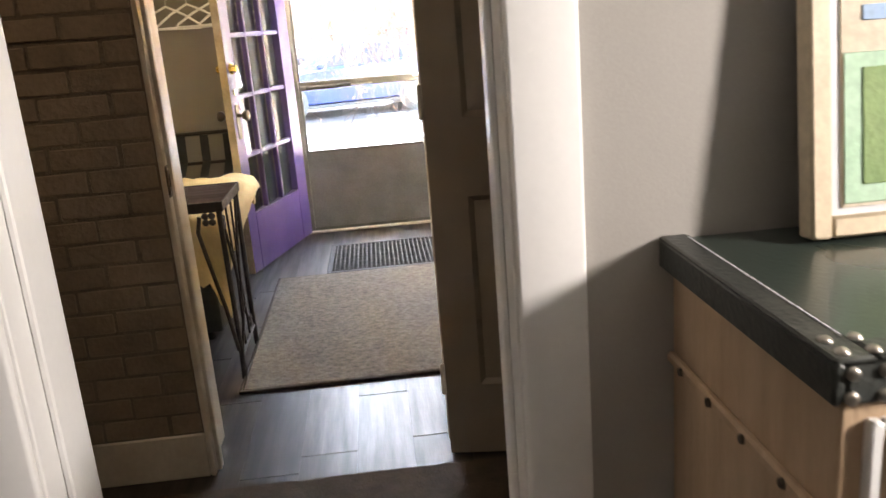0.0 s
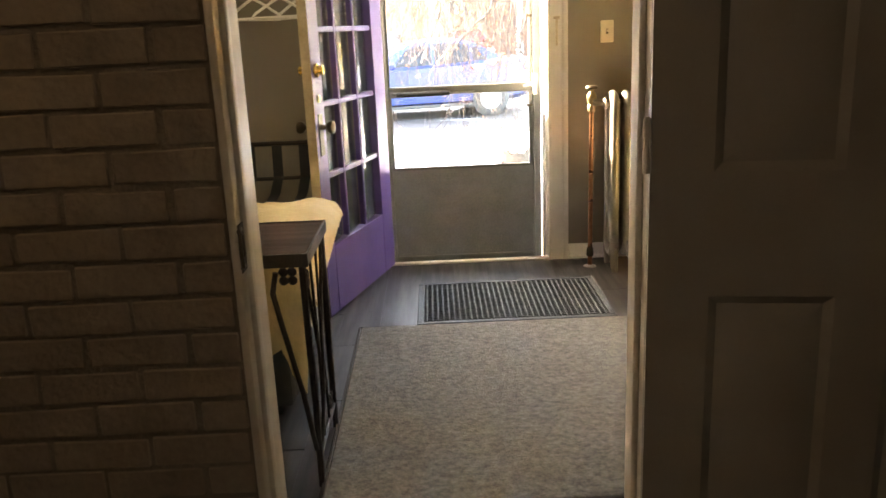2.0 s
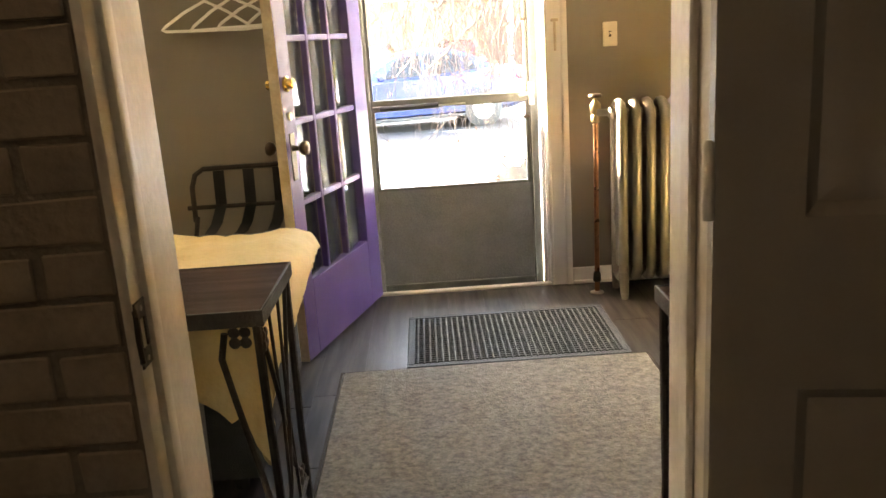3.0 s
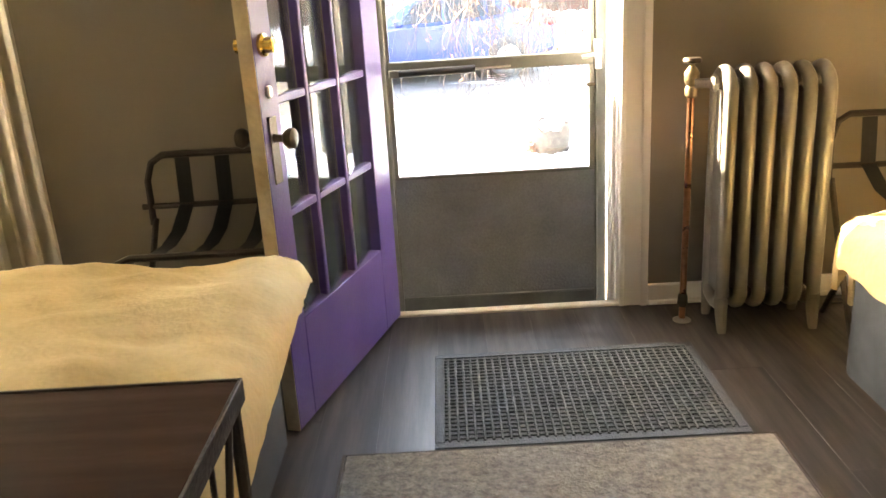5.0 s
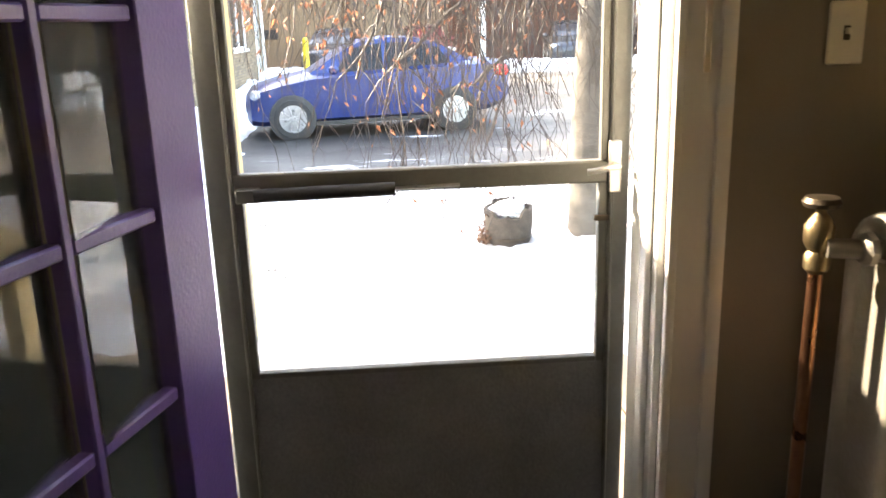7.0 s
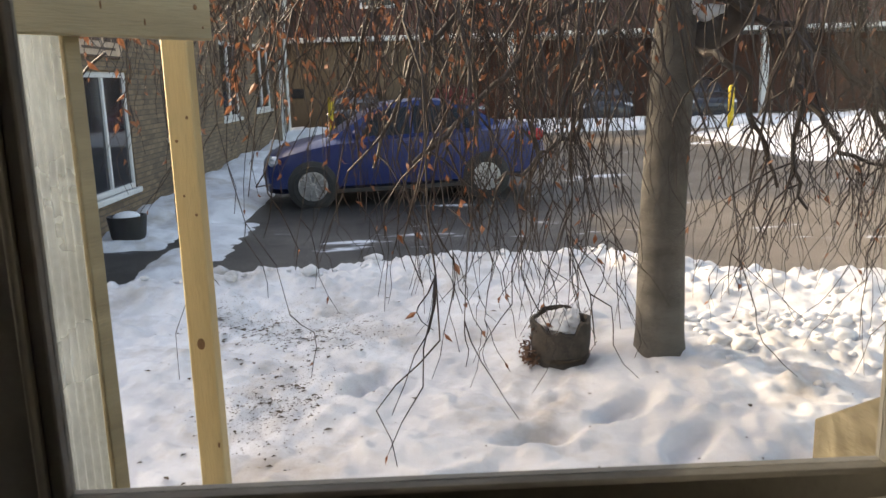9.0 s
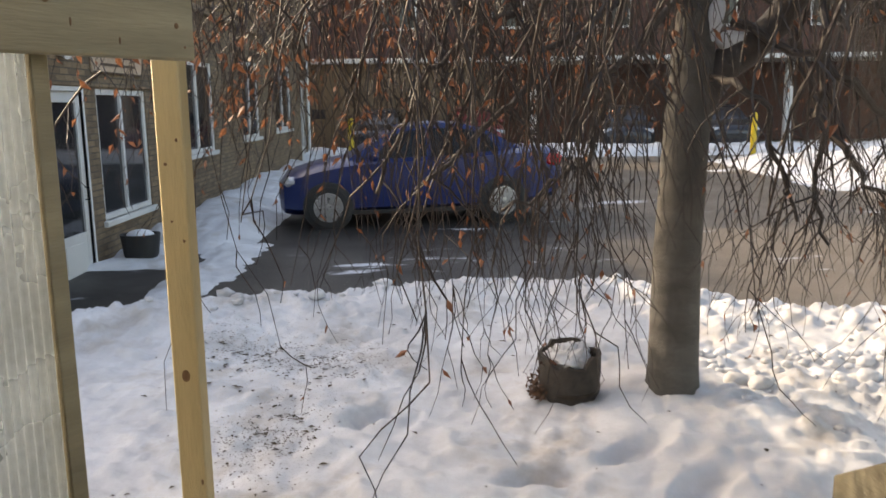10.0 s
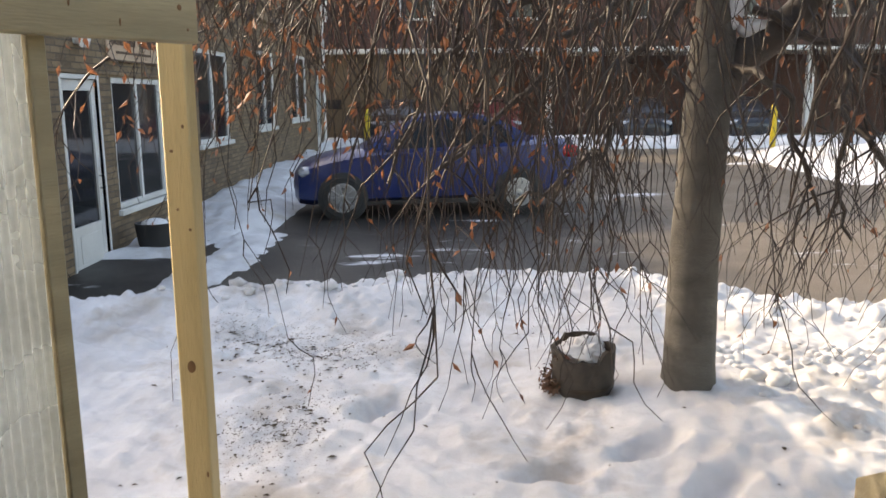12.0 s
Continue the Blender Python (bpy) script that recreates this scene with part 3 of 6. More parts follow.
for i in range(33):
    r = part("rib", rib, None, mat_)
    r.location = (-0.407 + i * 0.02545, 0, 0)
cross = finish(boxes(((-0.42, -0.0035, 0.006), (0.42, 0.0035, 0.0115)), bev=0.001), "cross_rib", MAT_RIB)
for i in range(23):
    r = part("cross_rib", cross, None, mat_)
    r.location = (0, -0.255 + i * 0.0232, -0.0004)
# hall rug
hr = thing("hall_rug", pose(0.1, 3.2, 0), "dark brown flat hall runner rug", "rug")
part("woven_field", boxes(((-0.85, -0.9, 0.001), (1.1, 0.645, 0.012)), bev=0.004), HALL_RUG, hr)


def draped(lx, ly, top, hem, seed, side=False):
    """A comforter over a bed of that length and width: its foot at +x, rounded over the edges and hanging unevenly."""
    bm = B()
    nx, ny = 72, 64
    over = top - hem
    grid = []
    for i in range(nx + 1):
        row = []
        for j in range(ny + 1):
            u = (i / nx) * (lx + over) - lx
            v = (j / ny - 0.5) * (ly + 2 * over)
            ex, ey = max(0, u), max(0, abs(v) - ly / 2)
            if side:
                ex *= 0.72 + 0.45 * min(1, max(0, 0.5 - v / ly))
                if v < 0:
                    ey *= 0.7 + 0.95 * max(0, min(1, (u + 0.12) / 0.2))
            R = 0.14
            d = math.hypot(ex, ey)
            sgn = 1 if v > 0 else -1

            def fall(e):
                a = min(e / R, math.pi / 2)
                return R * math.sin(a) * (0.8 if side else 0.62), R * (1 - math.cos(a)) * 0.75 + max(0, e - R * math.pi / 2)

            hx, dx = fall(ex)
            hy, dy = fall(ey)
            drop = math.hypot(dx, dy) if (dx and dy) else dx + dy
            if ex and ey:
                h, drop = fall(d * (0.85 if side and v < 0 else 0.5))
                hx, hy = h * ex / d, h * ey / d
            q = noise.noise(Vector((u * 2.3, v * 2.3, seed))) * 0.026 + noise.noise(Vector((u * 6, v * 6, seed + 4))) * 0.02 + abs(noise.noise(Vector((u * 7 + v * 4, v * 12, seed + 9)))) * 0.022
            x = min(u, 0) + hx
            y = max(-ly / 2, min(ly / 2, v)) + sgn * hy
            z = top - drop + q - 0.05 * max(0, (abs(v) / (ly / 2)) ** 4 * 0.5)
            # hanging folds
            if drop > 0.1:
                w = (drop - 0.1) * 0.30
                fold = math.sin((v if ex > ey else u) * 26 + seed) * 0.4 + noise.noise(Vector((u * 9, v * 9, seed + 2)))
                if ex > ey:
                    x += w * 0.35 * fold
                else:
                    y += sgn * w * 0.35 * fold
            if side and v < 0 and ey > 0:
                y -= 0.05 * math.sin(math.pi * min(1.0, ey / over) ** 0.8)
            row.append(bm.verts.new((x, y, z)))
        grid.append(row)
    for i in range(nx):
        for j in range(ny):
            bm.faces.new((grid[i][j], grid[i + 1][j], grid[i + 1][j + 1], grid[i][j + 1]))
    bm.normal_update()
    top_faces = list(bm.faces)
    under = {v: bm.verts.new(v.co - v.normal * 0.02) for v in list(bm.verts)}
    for f in top_faces:
        bm.faces.new([under[v] for v in reversed(f.verts)])
    for e in [e for e in bm.edges if len(e.link_faces) == 1 and e.verts[0] in under and e.verts[1] in under]:
        a, b = e.verts
        bm.faces.new((a, b, under[b], under[a]))
    return bm


def twin_bed(m, base_mat, label, sheet):
    """A single bed with its foot end at x = 0 and its head at -x."""
    bed = thing("bed", m, label, "bed", "twin beds of the bedroom")
    bm = B()
    box(bm, (-1.92, -0.43, 0.03), (-0.05, 0.43, 0.455), 0.02, 2)
    part("base", bm, base_mat, bed)
    for x in (-1.85, -0.12):
        for y in (-0.4, 0.4):
            part("leg", lathe(B(), [(0.022, 0), (0.026, 0.035)], 10, pose(x, y, 0)), RUBBER, bed)
    bm = B()
    box(bm, (-1.92, -0.468, 0.457), (-0.04, 0.468, 0.54), 0.03, 3)
    part("mattress", bm, SHEET, bed, "grey sheeted mattress")
    if not sheet:
        return bed
    bm = B()
    n = 40
    g = []
    for k in range(7):
        g.append([bm.verts.new((-1.85 + 1.66 * i / n + (0.02 if k else 0), -0.475 - 0.012 * k - 0.012 * k * math.sin(i * 1.7) * 0.4, 0.52 - 0.08 * k)) for i in range(n + 1)])
    for k in range(6):
        for i in range(n):
            bm.faces.new((g[k][i], g[k][i + 1], g[k + 1][i + 1], g[k + 1][i]))
    bmesh.ops.solidify(bm, geom=bm.faces, thickness=0.004)
    part("sheet", bm, SHEET, bed, "grey sheet hanging below the comforter")
    return bed


bed1 = twin_bed(pose(-0.655, 5.575, 0), BEDBASE, "single bed with charcoal fabric base and grey sheet", True)
cf = tagged(part("comforter", draped(1.85, 0.93, 0.61, 0.345, 3.0, True), COMFORT), "mustard yellow comforter spread rumpled over the bed", "comforter")
cf.matrix_world = pose(-0.70, 5.575, 0)
bed2 = twin_bed(pose(0.935, 5.82, 0, 0, 0, 180), BEDBASE2, "single bed with blue-grey fabric base", False)
cf = tagged(part("comforter", draped(1.5, 0.93, 0.56, 0.27, 11.0), COMFORT), "pale yellow comforter hanging over the bed's foot", "comforter")
cf.matrix_world = pose(1.03, 5.82, 0, 0, 0, 180)


def iron_table(m, label, length=0.62):
    """A narrow side table: its visible end at x = 0, wood top, wrought-iron end frames with crossed bars and quatrefoils."""
    tb = thing("side_table", m, label, "side table", "iron side tables")
    bm = B()
    box(bm, (-length + 0.006, -0.199, 0.694), (-0.006, 0.199, 0.712), 0.002)
    part("tabletop", bm, WOODTOP, tb, "dark walnut-brown wooden top")
    bm = B()
    box(bm, (-length, -0.205, 0.676), (0, -0.199, 0.714), 0.0015)
    box(bm, (-length, 0.199, 0.676), (0, 0.205, 0.714), 0.0015)
    box(bm, (-length, -0.205, 0.676), (-length + 0.006, 0.205, 0.714), 0.0015)
    box(bm, (-0.006, -0.205, 0.676), (0, 0.205, 0.714), 0.0015)
    part("top_rim", bm, IRON, tb)
    for x in (-0.018, -length + 0.018):
        for y in (-0.175, 0.175):
            s = 1 if y > 0 else -1
            part("leg", tube(B(), [(x, y + 0.02 * s, 0.68), (x, y + 0.012 * s, 0.45), (x, y - 0.004 * s, 0.25), (x, y + 0.002 * s, 0.1), (x, y + 0.012 * s, 0.0)], 0.0105, 8), IRON, tb)
        part("stretcher", tube(B(), [(x, -0.175, 0.09), (x, 0.175, 0.09)], 0.008, 8), IRON, tb)
        for s in (1, -1):
            part("cross_bar", tube(B(), [(x + 0.004 * s, s * 0.15, 0.67), (x + 0.004 * s, s * 0.03, 0.42), (x + 0.004 * s, -s * 0.05, 0.2), (x + 0.004 * s, -s * 0.165, 0.1)], 0.006, 6), IRON, tb)
        for y in (-0.06, 0.06):
            part("slender_bar", tube(B(), [(x, y, 0.67), (x, y * 0.55, 0.38), (x, y, 0.09)], 0.0045, 6), IRON, tb)
        for z in (0.62, 0.13):
            bm = B()
            for a in range(4):
                c = Vector((0, 0.017 * math.cos(a * math.pi / 2 + 0.785), 0.017 * math.sin(a * math.pi / 2 + 0.785)))
                bmesh.ops.create_uvsphere(bm, u_segments=8, v_segments=6, radius=0.014, matrix=Matrix.Translation(c) @ Matrix.Diagonal((0.4, 1, 1, 1)))
            q = part("quatrefoil", bm, IRON, tb)
            q.location = (x, 0.12 if z < 0.3 else -0.13, z)
    # front frame bars below the top, with their curling quatrefoils
    for y in (-0.19,):
        for x, s in ((-0.018, 1), (-length + 0.018, -1)):
            part("brace", tube(B(), [(x - 0.075 * s, y, 0.66), (x - 0.088 * s, y, 0.60), (x - 0.07 * s, y, 0.5), (x - 0.03 * s, y, 0.3), (x - 0.005 * s, y, 0.12)], 0.008, 8), IRON, tb)
            bm = B()
            for a in range(4):
                c = Vector((0.024 * math.cos(a * math.pi / 2 + 0.785), 0, 0.024 * math.sin(a * math.pi / 2 + 0.785)))
                bmesh.ops.create_uvsphere(bm, u_segments=8, v_segments=6, radius=0.019, matrix=Matrix.Translation(c) @ Matrix.Diagonal((1, 0.35, 1, 1)))
            q = part("quatrefoil", bm, IRON, tb)
            q.location = (x - 0.042 * s, y, 0.648)
            q.scale = (0.72, 1, 0.72)
    return tb


table1 = iron_table(pose(-0.535, 4.865, 0), "dark wood side table on black wrought-iron legs beside the bed")
table2 = copy_thing(table1, pose(0.325, 4.44, 0, 0, 0, 180))


def radiator(m):
    rad = thing("radiator", m, "old silver-painted cast-iron column radiator", "radiator")
    n, pitch, yf = 6, 0.0655, 0.075
    path = [(-yf, 0.14), (-yf, 0.30), (-yf, 0.6), (-yf, 0.84)]
    path += [(-yf * math.cos(a), 0.84 + 0.085 * math.sin(a)) for a in [math.pi * k / 10 for k in range(1, 10)]]
    path += [(yf, 0.84), (yf, 0.6), (yf, 0.3), (yf, 0.14)]
    path += [(yf * math.cos(a), 0.14 - 0.05 * math.sin(a)) for a in [math.pi * k / 8 for k in range(1, 8)]]
    bm = B()
    tube(bm, [(0, y, z) for y, z in path], 0.0225, 10, closed=True, flat=1.05)
    # web added between the columns to keep sun out of the gaps
    box(bm, (-0.008, -yf, 0.14), (0.008, yf, 0.86))
    sec = finish(bm, "section", RAD, 60)
    bm = B()
    tube(bm, [(0.02, 0, 0), (0.045, 0, 0)], 0.03, 12)
    hub = finish(bm, "hub", RAD)
    for i in range(n):
        o = part("section", sec, None, rad)
        o.location = (i * pitch, 0, 0)
        if i < n - 1:
            for z in (0.87, 0.125):
                o = part("hub", hub, None, rad)
                o.location = (i * pitch, 0, z)
    for x in (0, (n - 1) * pitch):
        for s in (-1, 1):
            part("foot", tube(B(), [(x, s * yf, 0.13), (x, s * (yf + 0.004), 0.07), (x, s * (yf + 0.016), 0.02), (x, s * (yf + 0.02), 0.0)], 0.026, 8, 0.015), RAD, rad)
    part("inlet", tube(B(), [(-0.095, 0.02, 0.885), (-0.03, 0.0, 0.885)], 0.017, 10), RAD, rad)
    part("bushing", lathe(B(), [(0.03, 0), (0.03, 0.012), (0.022, 0.02)], 8, pose(-0.028, 0.0, 0.885, 0, -90, 0)), RAD, rad)
    return rad


radiator(pose(0.745, 6.76, 0))
pipe = thing("radiator_pipe", pose(0.64, 6.80, 0), "copper riser pipe with brass radiator valve", "pipe")
part("riser", tube(B(), [(0, 0, 0.012), (0.003, 0, 0.4), (0.006, 0, 0.86)], 0.0125, 12), COPPER, pipe)
part("floor_flange", lathe(B(), [(0.034, 0), (0.034, 0.004), (0.02, 0.01), (0.014, 0.012)], 18), NICKEL, pipe)
part("coupling", lathe(B(), [(0.018, 0), (0.02, 0.01), (0.018, 0.04), (0.014, 0.05)], 10, pose(0, 0, 0.06)), BRONZE, pipe)
part("valve_body", lathe(B(), [(0.014, 0), (0.022, 0.008), (0.023, 0.03), (0.017, 0.04), (0.025, 0.055), (0.026, 0.085), (0.016, 0.1), (0.009, 0.108), (0.009, 0.125)], 14, pose(0.006, 0, 0.835)), BRASS_OLD, pipe)
bm = B()
lathe(bm, [(0.008, 0), (0.03, 0.004), (0.033, 0.012), (0.028, 0.02), (0.008, 0.022)], 14, pose(0.006, 0, 0.95))
part("hand_wheel", bm, BRONZE, pipe)

# light switch
sw = thing("light_switch", pose(0.76, 6.984, 1.236), "ivory toggle light switch on the taupe wall", "light switch")
part("plate", boxes(((-0.035, -0.006, -0.057), (0.035, 0, 0.057)), bev=0.004), PLATE, sw)
part("toggle_slot", boxes(((-0.006, -0.0075, -0.013), (0.006, -0.0055, 0.013))), BRONZE, sw)
part("toggle", boxes(((-0.004, -0.02, -0.002), (0.004, -0.006, 0.009)), bev=0.0015), PLATE, sw)
for z in (-0.03, 0.03):
    part("screw", lathe(B(), [(0.0035, 0), (0.003, 0.0012)], 8, pose(0, -0.006, z, 90, 0, 0)), PLATE, sw)
# door guard on the casing
guard = thing("door_guard", pose(0.49, 6.955, 1.25), "cream-painted chain guard track on the door casing", "door guard")
part("track", boxes(((-0.006, -0.006, -0.075), (0.006, 0.0, 0.06)), bev=0.002), TRIM_OLD, guard)
part("head", boxes(((-0.018, -0.008, 0.06), (0.018, 0.0, 0.075)), bev=0.003), TRIM_OLD, guard)

# hangers on a peg rail
railh = thing("peg_rail", pose(-1.0, 6.985, 1.595), "white peg rail on the wall above view", "peg rail")
part("board", boxes(((-0.55, -0.02, -0.03), (0.35, 0, 0.03)), bev=0.004), TRIM, railh)


def hanger(m):
    h = thing("clothes_hanger", m, "white plastic clothes hanger on a wall peg", "hanger", "white hangers")
    bm = B()
    tube(bm, [(-0.205, 0, 0), (-0.19, 0, 0.015), (-0.1, 0, 0.075), (0, 0, 0.125), (0.1, 0, 0.075), (0.19, 0, 0.015), (0.205, 0, 0), (0.19, 0, -0.007), (0, 0, -0.007), (-0.19, 0, -0.007)], 0.0055, 6, closed=True, flat=1.4)
    part("frame", bm, HANGER, h)
    part("hook", tube(B(), [(0, 0, 0.125), (0, 0, 0.16)] + [(0.022 * math.sin(a) + 0.0, 0, 0.185 - 0.025 * math.cos(a)) for a in [k * 0.5 for k in range(1, 9)]], 0.0032, 6), NICKEL, h)
    return h


h0 = hanger(pose(-1.14, 6.935, 1.38, 0, 1.5, 3))
peg = finish(tube(B(), [(0, 0.02, 0), (0, -0.045, 0.012)], 0.007, 8), "peg", TRIM)
for i, (x, dz, ry) in enumerate(((-1.01, 0.006, -1.0), (-0.88, 0.0, 2.0), (-0.76, 0.004, -2))):
    copy_thing(h0, pose(x, 6.935 - 0.006 * (i % 2) + 0.004, 1.38 + dz, 0, ry, -2 + 3 * (i % 2)))
for x in (-1.14, -1.01, -0.88, -0.76):
    o = part("peg", peg, None, railh)
    o.location = (x + 1.0, -0.02, -0.01)


def luggage_rack(m, label):
    r = thing("luggage_rack", m, label, "luggage rack", "folding luggage racks")
    w = 0.27
    part("back_arch", tube(B(), [(-w, 0.15, 0.50), (-w, 0.16, 0.66), (-w + 0.02, 0.165, 0.72), (-w + 0.06, 0.17, 0.745), (w - 0.06, 0.17, 0.745), (w - 0.02, 0.165, 0.72), (w, 0.16, 0.66), (w, 0.15, 0.50)], 0.0125, 8), IRON, r)
    part("back_rail", tube(B(), [(-w - 0.03, 0.155, 0.565), (w + 0.03, 0.155, 0.565)], 0.011, 8), IRON, r)
    part("front_rail", tube(B(), [(-w - 0.03, -0.2, 0.43), (-w, -0.21, 0.475), (-w + 0.04, -0.21, 0.49), (w - 0.04, -0.21, 0.49), (w, -0.21, 0.475), (w + 0.03, -0.2, 0.43)], 0.0125, 8), IRON, r)
    for x in (-w, w):
        part("leg", tube(B(), [(x * 0.96, 0.15, 0.52), (x, -0.02, 0.26), (x, -0.19, 0.0)], 0.0115, 8), IRON, r)
        part("leg", tube(B(), [(x * 0.88, -0.205, 0.485), (x * 0.9, -0.02, 0.26), (x * 0.9, 0.17, 0.0)], 0.0115, 8), IRON, r)
    part("lower_bar", tube(B(), [(-w * 0.9, 0.13, 0.06), (w * 0.9, 0.13, 0.06)], 0.009, 8), IRON, r)
    for x in (-0.14, 0.0, 0.14):
        bm = B()
        g = [[bm.verts.new((x + s * 0.026, y, z)) for s in (-1, 1)] for y, z in ((-0.212, 0.502), (-0.1, 0.492), (0.02, 0.508), (0.15, 0.572), (0.158, 0.65), (0.172, 0.758))]
        for a, b in zip(g, g[1:]):
            bm.faces.new((a[0], a[1], b[1], b[0]))
        bmesh.ops.solidify(bm, geom=bm.faces, thickness=0.004)
        part("strap", bm, RUBBER, r)
    return r


rack = luggage_rack(pose(-1.0, 6.62, 0), "black metal folding luggage rack with straps by the wall")
copy_thing(rack, pose(1.40, 6.62, 0, 0, 0, -4))

# unseen fixture, added round the hall's fill light
hl = thing("ceiling_lamp", pose(-1.35, 3.3, CEILING), "added unseen ceiling lamp with an open metal collar", "ceiling lamp")
part("rose", lathe(B(), [(0.07, -0.03), (0.075, -0.015), (0.075, 0.0)], 20), NICKEL, hl)
part("socket", lathe(B(), [(0.02, -0.08), (0.022, -0.03)], 12), PLATE, hl)
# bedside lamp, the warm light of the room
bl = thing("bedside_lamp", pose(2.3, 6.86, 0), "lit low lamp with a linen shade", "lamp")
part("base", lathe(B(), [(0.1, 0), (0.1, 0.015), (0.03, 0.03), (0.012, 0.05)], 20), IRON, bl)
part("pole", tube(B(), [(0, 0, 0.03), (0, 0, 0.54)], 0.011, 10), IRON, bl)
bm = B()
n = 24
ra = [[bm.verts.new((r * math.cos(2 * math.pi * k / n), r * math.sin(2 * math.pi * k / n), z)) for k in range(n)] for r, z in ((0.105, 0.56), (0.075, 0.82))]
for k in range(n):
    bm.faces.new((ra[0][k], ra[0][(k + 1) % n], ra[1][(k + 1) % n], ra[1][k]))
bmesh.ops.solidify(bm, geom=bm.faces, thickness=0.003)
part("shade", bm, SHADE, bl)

# ---- purple French door, open into the room ----
FD_W, FD_T, FD_H = 0.900, 0.044, 2.04
ang = -107.0
fd = tagged(thing("door_1", pose(-0.472, 6.997, 0.008, 0, 0, ang), "open purple French door with fifteen glass panes", "door"), kind="structure")
y0, y1 = 0.0, FD_T
cx = [0.15, 0.362, 0.384, 0.588, 0.610, 0.795]
cz = [0.325, 0.635, 0.66, 0.96, 0.985, 1.285, 1.31, 1.60, 1.625, 1.90]
part("hinge_stile", boxes(((0, y0, 0), (0.15, y1, FD_H)), bev=0.003), PURPLE, fd)
part("lock_stile", boxes(((0.795, y0, 0), (FD_W, y1, FD_H)), bev=0.003), PURPLE, fd)
part("bottom_rail", boxes(((0.15, y0, 0), (0.795, y1, 0.325)), bev=0.003), PURPLE, fd)
part("top_rail", boxes(((0.15, y0, 1.90), (0.795, y1, FD_H)), bev=0.003), PURPLE, fd)
part("door_edge", boxes(((FD_W, y0 + 0.001, 0), (FD_W + 0.0025, y1 - 0.001, FD_H))), PURPLE_EDGE, fd, "worn cream door edge")
for a, b in ((cx[1], cx[2]), (cx[3], cx[4])):
    part("muntin", boxes(((a, y0 + 0.007, 0.325), (b, y1 - 0.007, 1.90)), bev=0.004), PURPLE, fd)
for k in (1, 3, 5, 7):
    for i in range(3):
        part("muntin", boxes(((cx[2 * i], y0 + 0.008, cz[k]), (cx[2 * i + 1], y1 - 0.008, cz[k + 1])), bev=0.004), PURPLE, fd)
for i in range(3):
    for k in range(5):
        w = (cx[2 * i + 1] - cx[2 * i]) / 2
        p = part("pane", boxes(((-w - 0.001, -0.0015, cz[2 * k] - 0.002), (w + 0.001, 0.0015, cz[2 * k + 1] + 0.002))), GLASS_OLD, fd)
        p.matrix_local = pose(cx[2 * i] + w, 0.022, 0, 0, 0, 9)
        p.visible_shadow = False
# hardware on both faces
lx = 0.85
for s, y in ((-1, y0), (1, y1)):
    f = 90 if s < 0 else -90
    part("escutcheon", boxes(((lx - 0.022, y, 0.752), (lx + 0.022, y + s * 0.004, 0.937)), bev=0.0018), BRONZE, fd, "tarnished bronze key plate")
    part("knob", lathe(B(), [(0.016, 0), (0.011, 0.008), (0.010, 0.03), (0.022, 0.038), (0.029, 0.05), (0.027, 0.062), (0.012, 0.068)], 16, pose(lx, y, 0.878, f, 0, 0)), BRONZE, fd, "dark bronze door knob")
    part("cylinder", lathe(B(), [(0.017, 0), (0.017, 0.006), (0.012, 0.009)], 14, pose(lx, y, 1.003, f, 0, 0)), NICKEL, fd)
    part("deadbolt", lathe(B(), [(0.031, 0), (0.030, 0.008), (0.022, 0.013), (0.020, 0.032), (0.014, 0.036)], 18, pose(lx, y, 1.126, f, 0, 0)), BRASS, fd, "polished brass deadbolt")
for z in (0.2, 1.0, 1.8):
    part("hinge", lathe(B(), [(0.007, 0), (0.007, 0.09)], 8, pose(0.0, -0.006, z)), NICKEL, fd)

# ---- storm door ----
sd = tagged(thing("door_2", pose(0, 7.245, 0.02), "closed aluminium storm door with two glass panes", "door"), kind="structure")
S0, S1, P0, P1 = -0.484, 0.436, -0.41, 0.37
part("hinge_stile", boxes(((S0, -0.016, -0.15), (P0 - 0.02, 0.018, 2.05)), ((P0 - 0.026, -0.022, -0.15), (P0 - 0.018, 0.018, 2.05)), bev=0.003), ALU, sd)
part("latch_stile", boxes(((P1 + 0.02, -0.016, -0.15), (S1, 0.018, 2.05)), ((P1 + 0.022, -0.022, -0.15), (P1 + 0.03, 0.018, 2.05)), bev=0.003), ALU, sd)
part("top_rail", boxes(((P0 - 0.018, -0.015, 1.95), (P1 + 0.02, 0.017, 2.05)), bev=0.003), ALU, sd)
part("middle_rail", boxes(((P0 - 0.018, -0.015, 0.905), (P1 + 0.02, 0.017, 0.955)), bev=0.004), ALU, sd)
part("sash_bead", boxes(((P0 - 0.018, -0.012, 0.48), (P0, 0.012, 0.905)), ((P1, -0.012, 0.48), (P1 + 0.02, 0.012, 0.905)), ((P0, -0.012, 0.48), (P1, 0.012, 0.494)), ((P0 - 0.018, -0.012, 0.955), (P0 - 0.004, 0.012, 1.95)), ((P1 + 0.004, -0.012, 0.955), (P1 + 0.02, 0.012, 1.95)), bev=0.002), ALU, sd)
part("kick_panel", boxes(((P0 - 0.018, -0.008, -0.04), (P1 + 0.02, 0.01, 0.48)), bev=0.002), KICK, sd, "grey pebbled metal kick panel")
part("bottom_rail", boxes(((P0 - 0.018, -0.014, -0.15), (P1 + 0.02, 0.017, -0.04)), ((P0 - 0.01, -0.018, -0.046), (P1 + 0.012, 0.012, -0.038)), bev=0.003), ALU, sd)
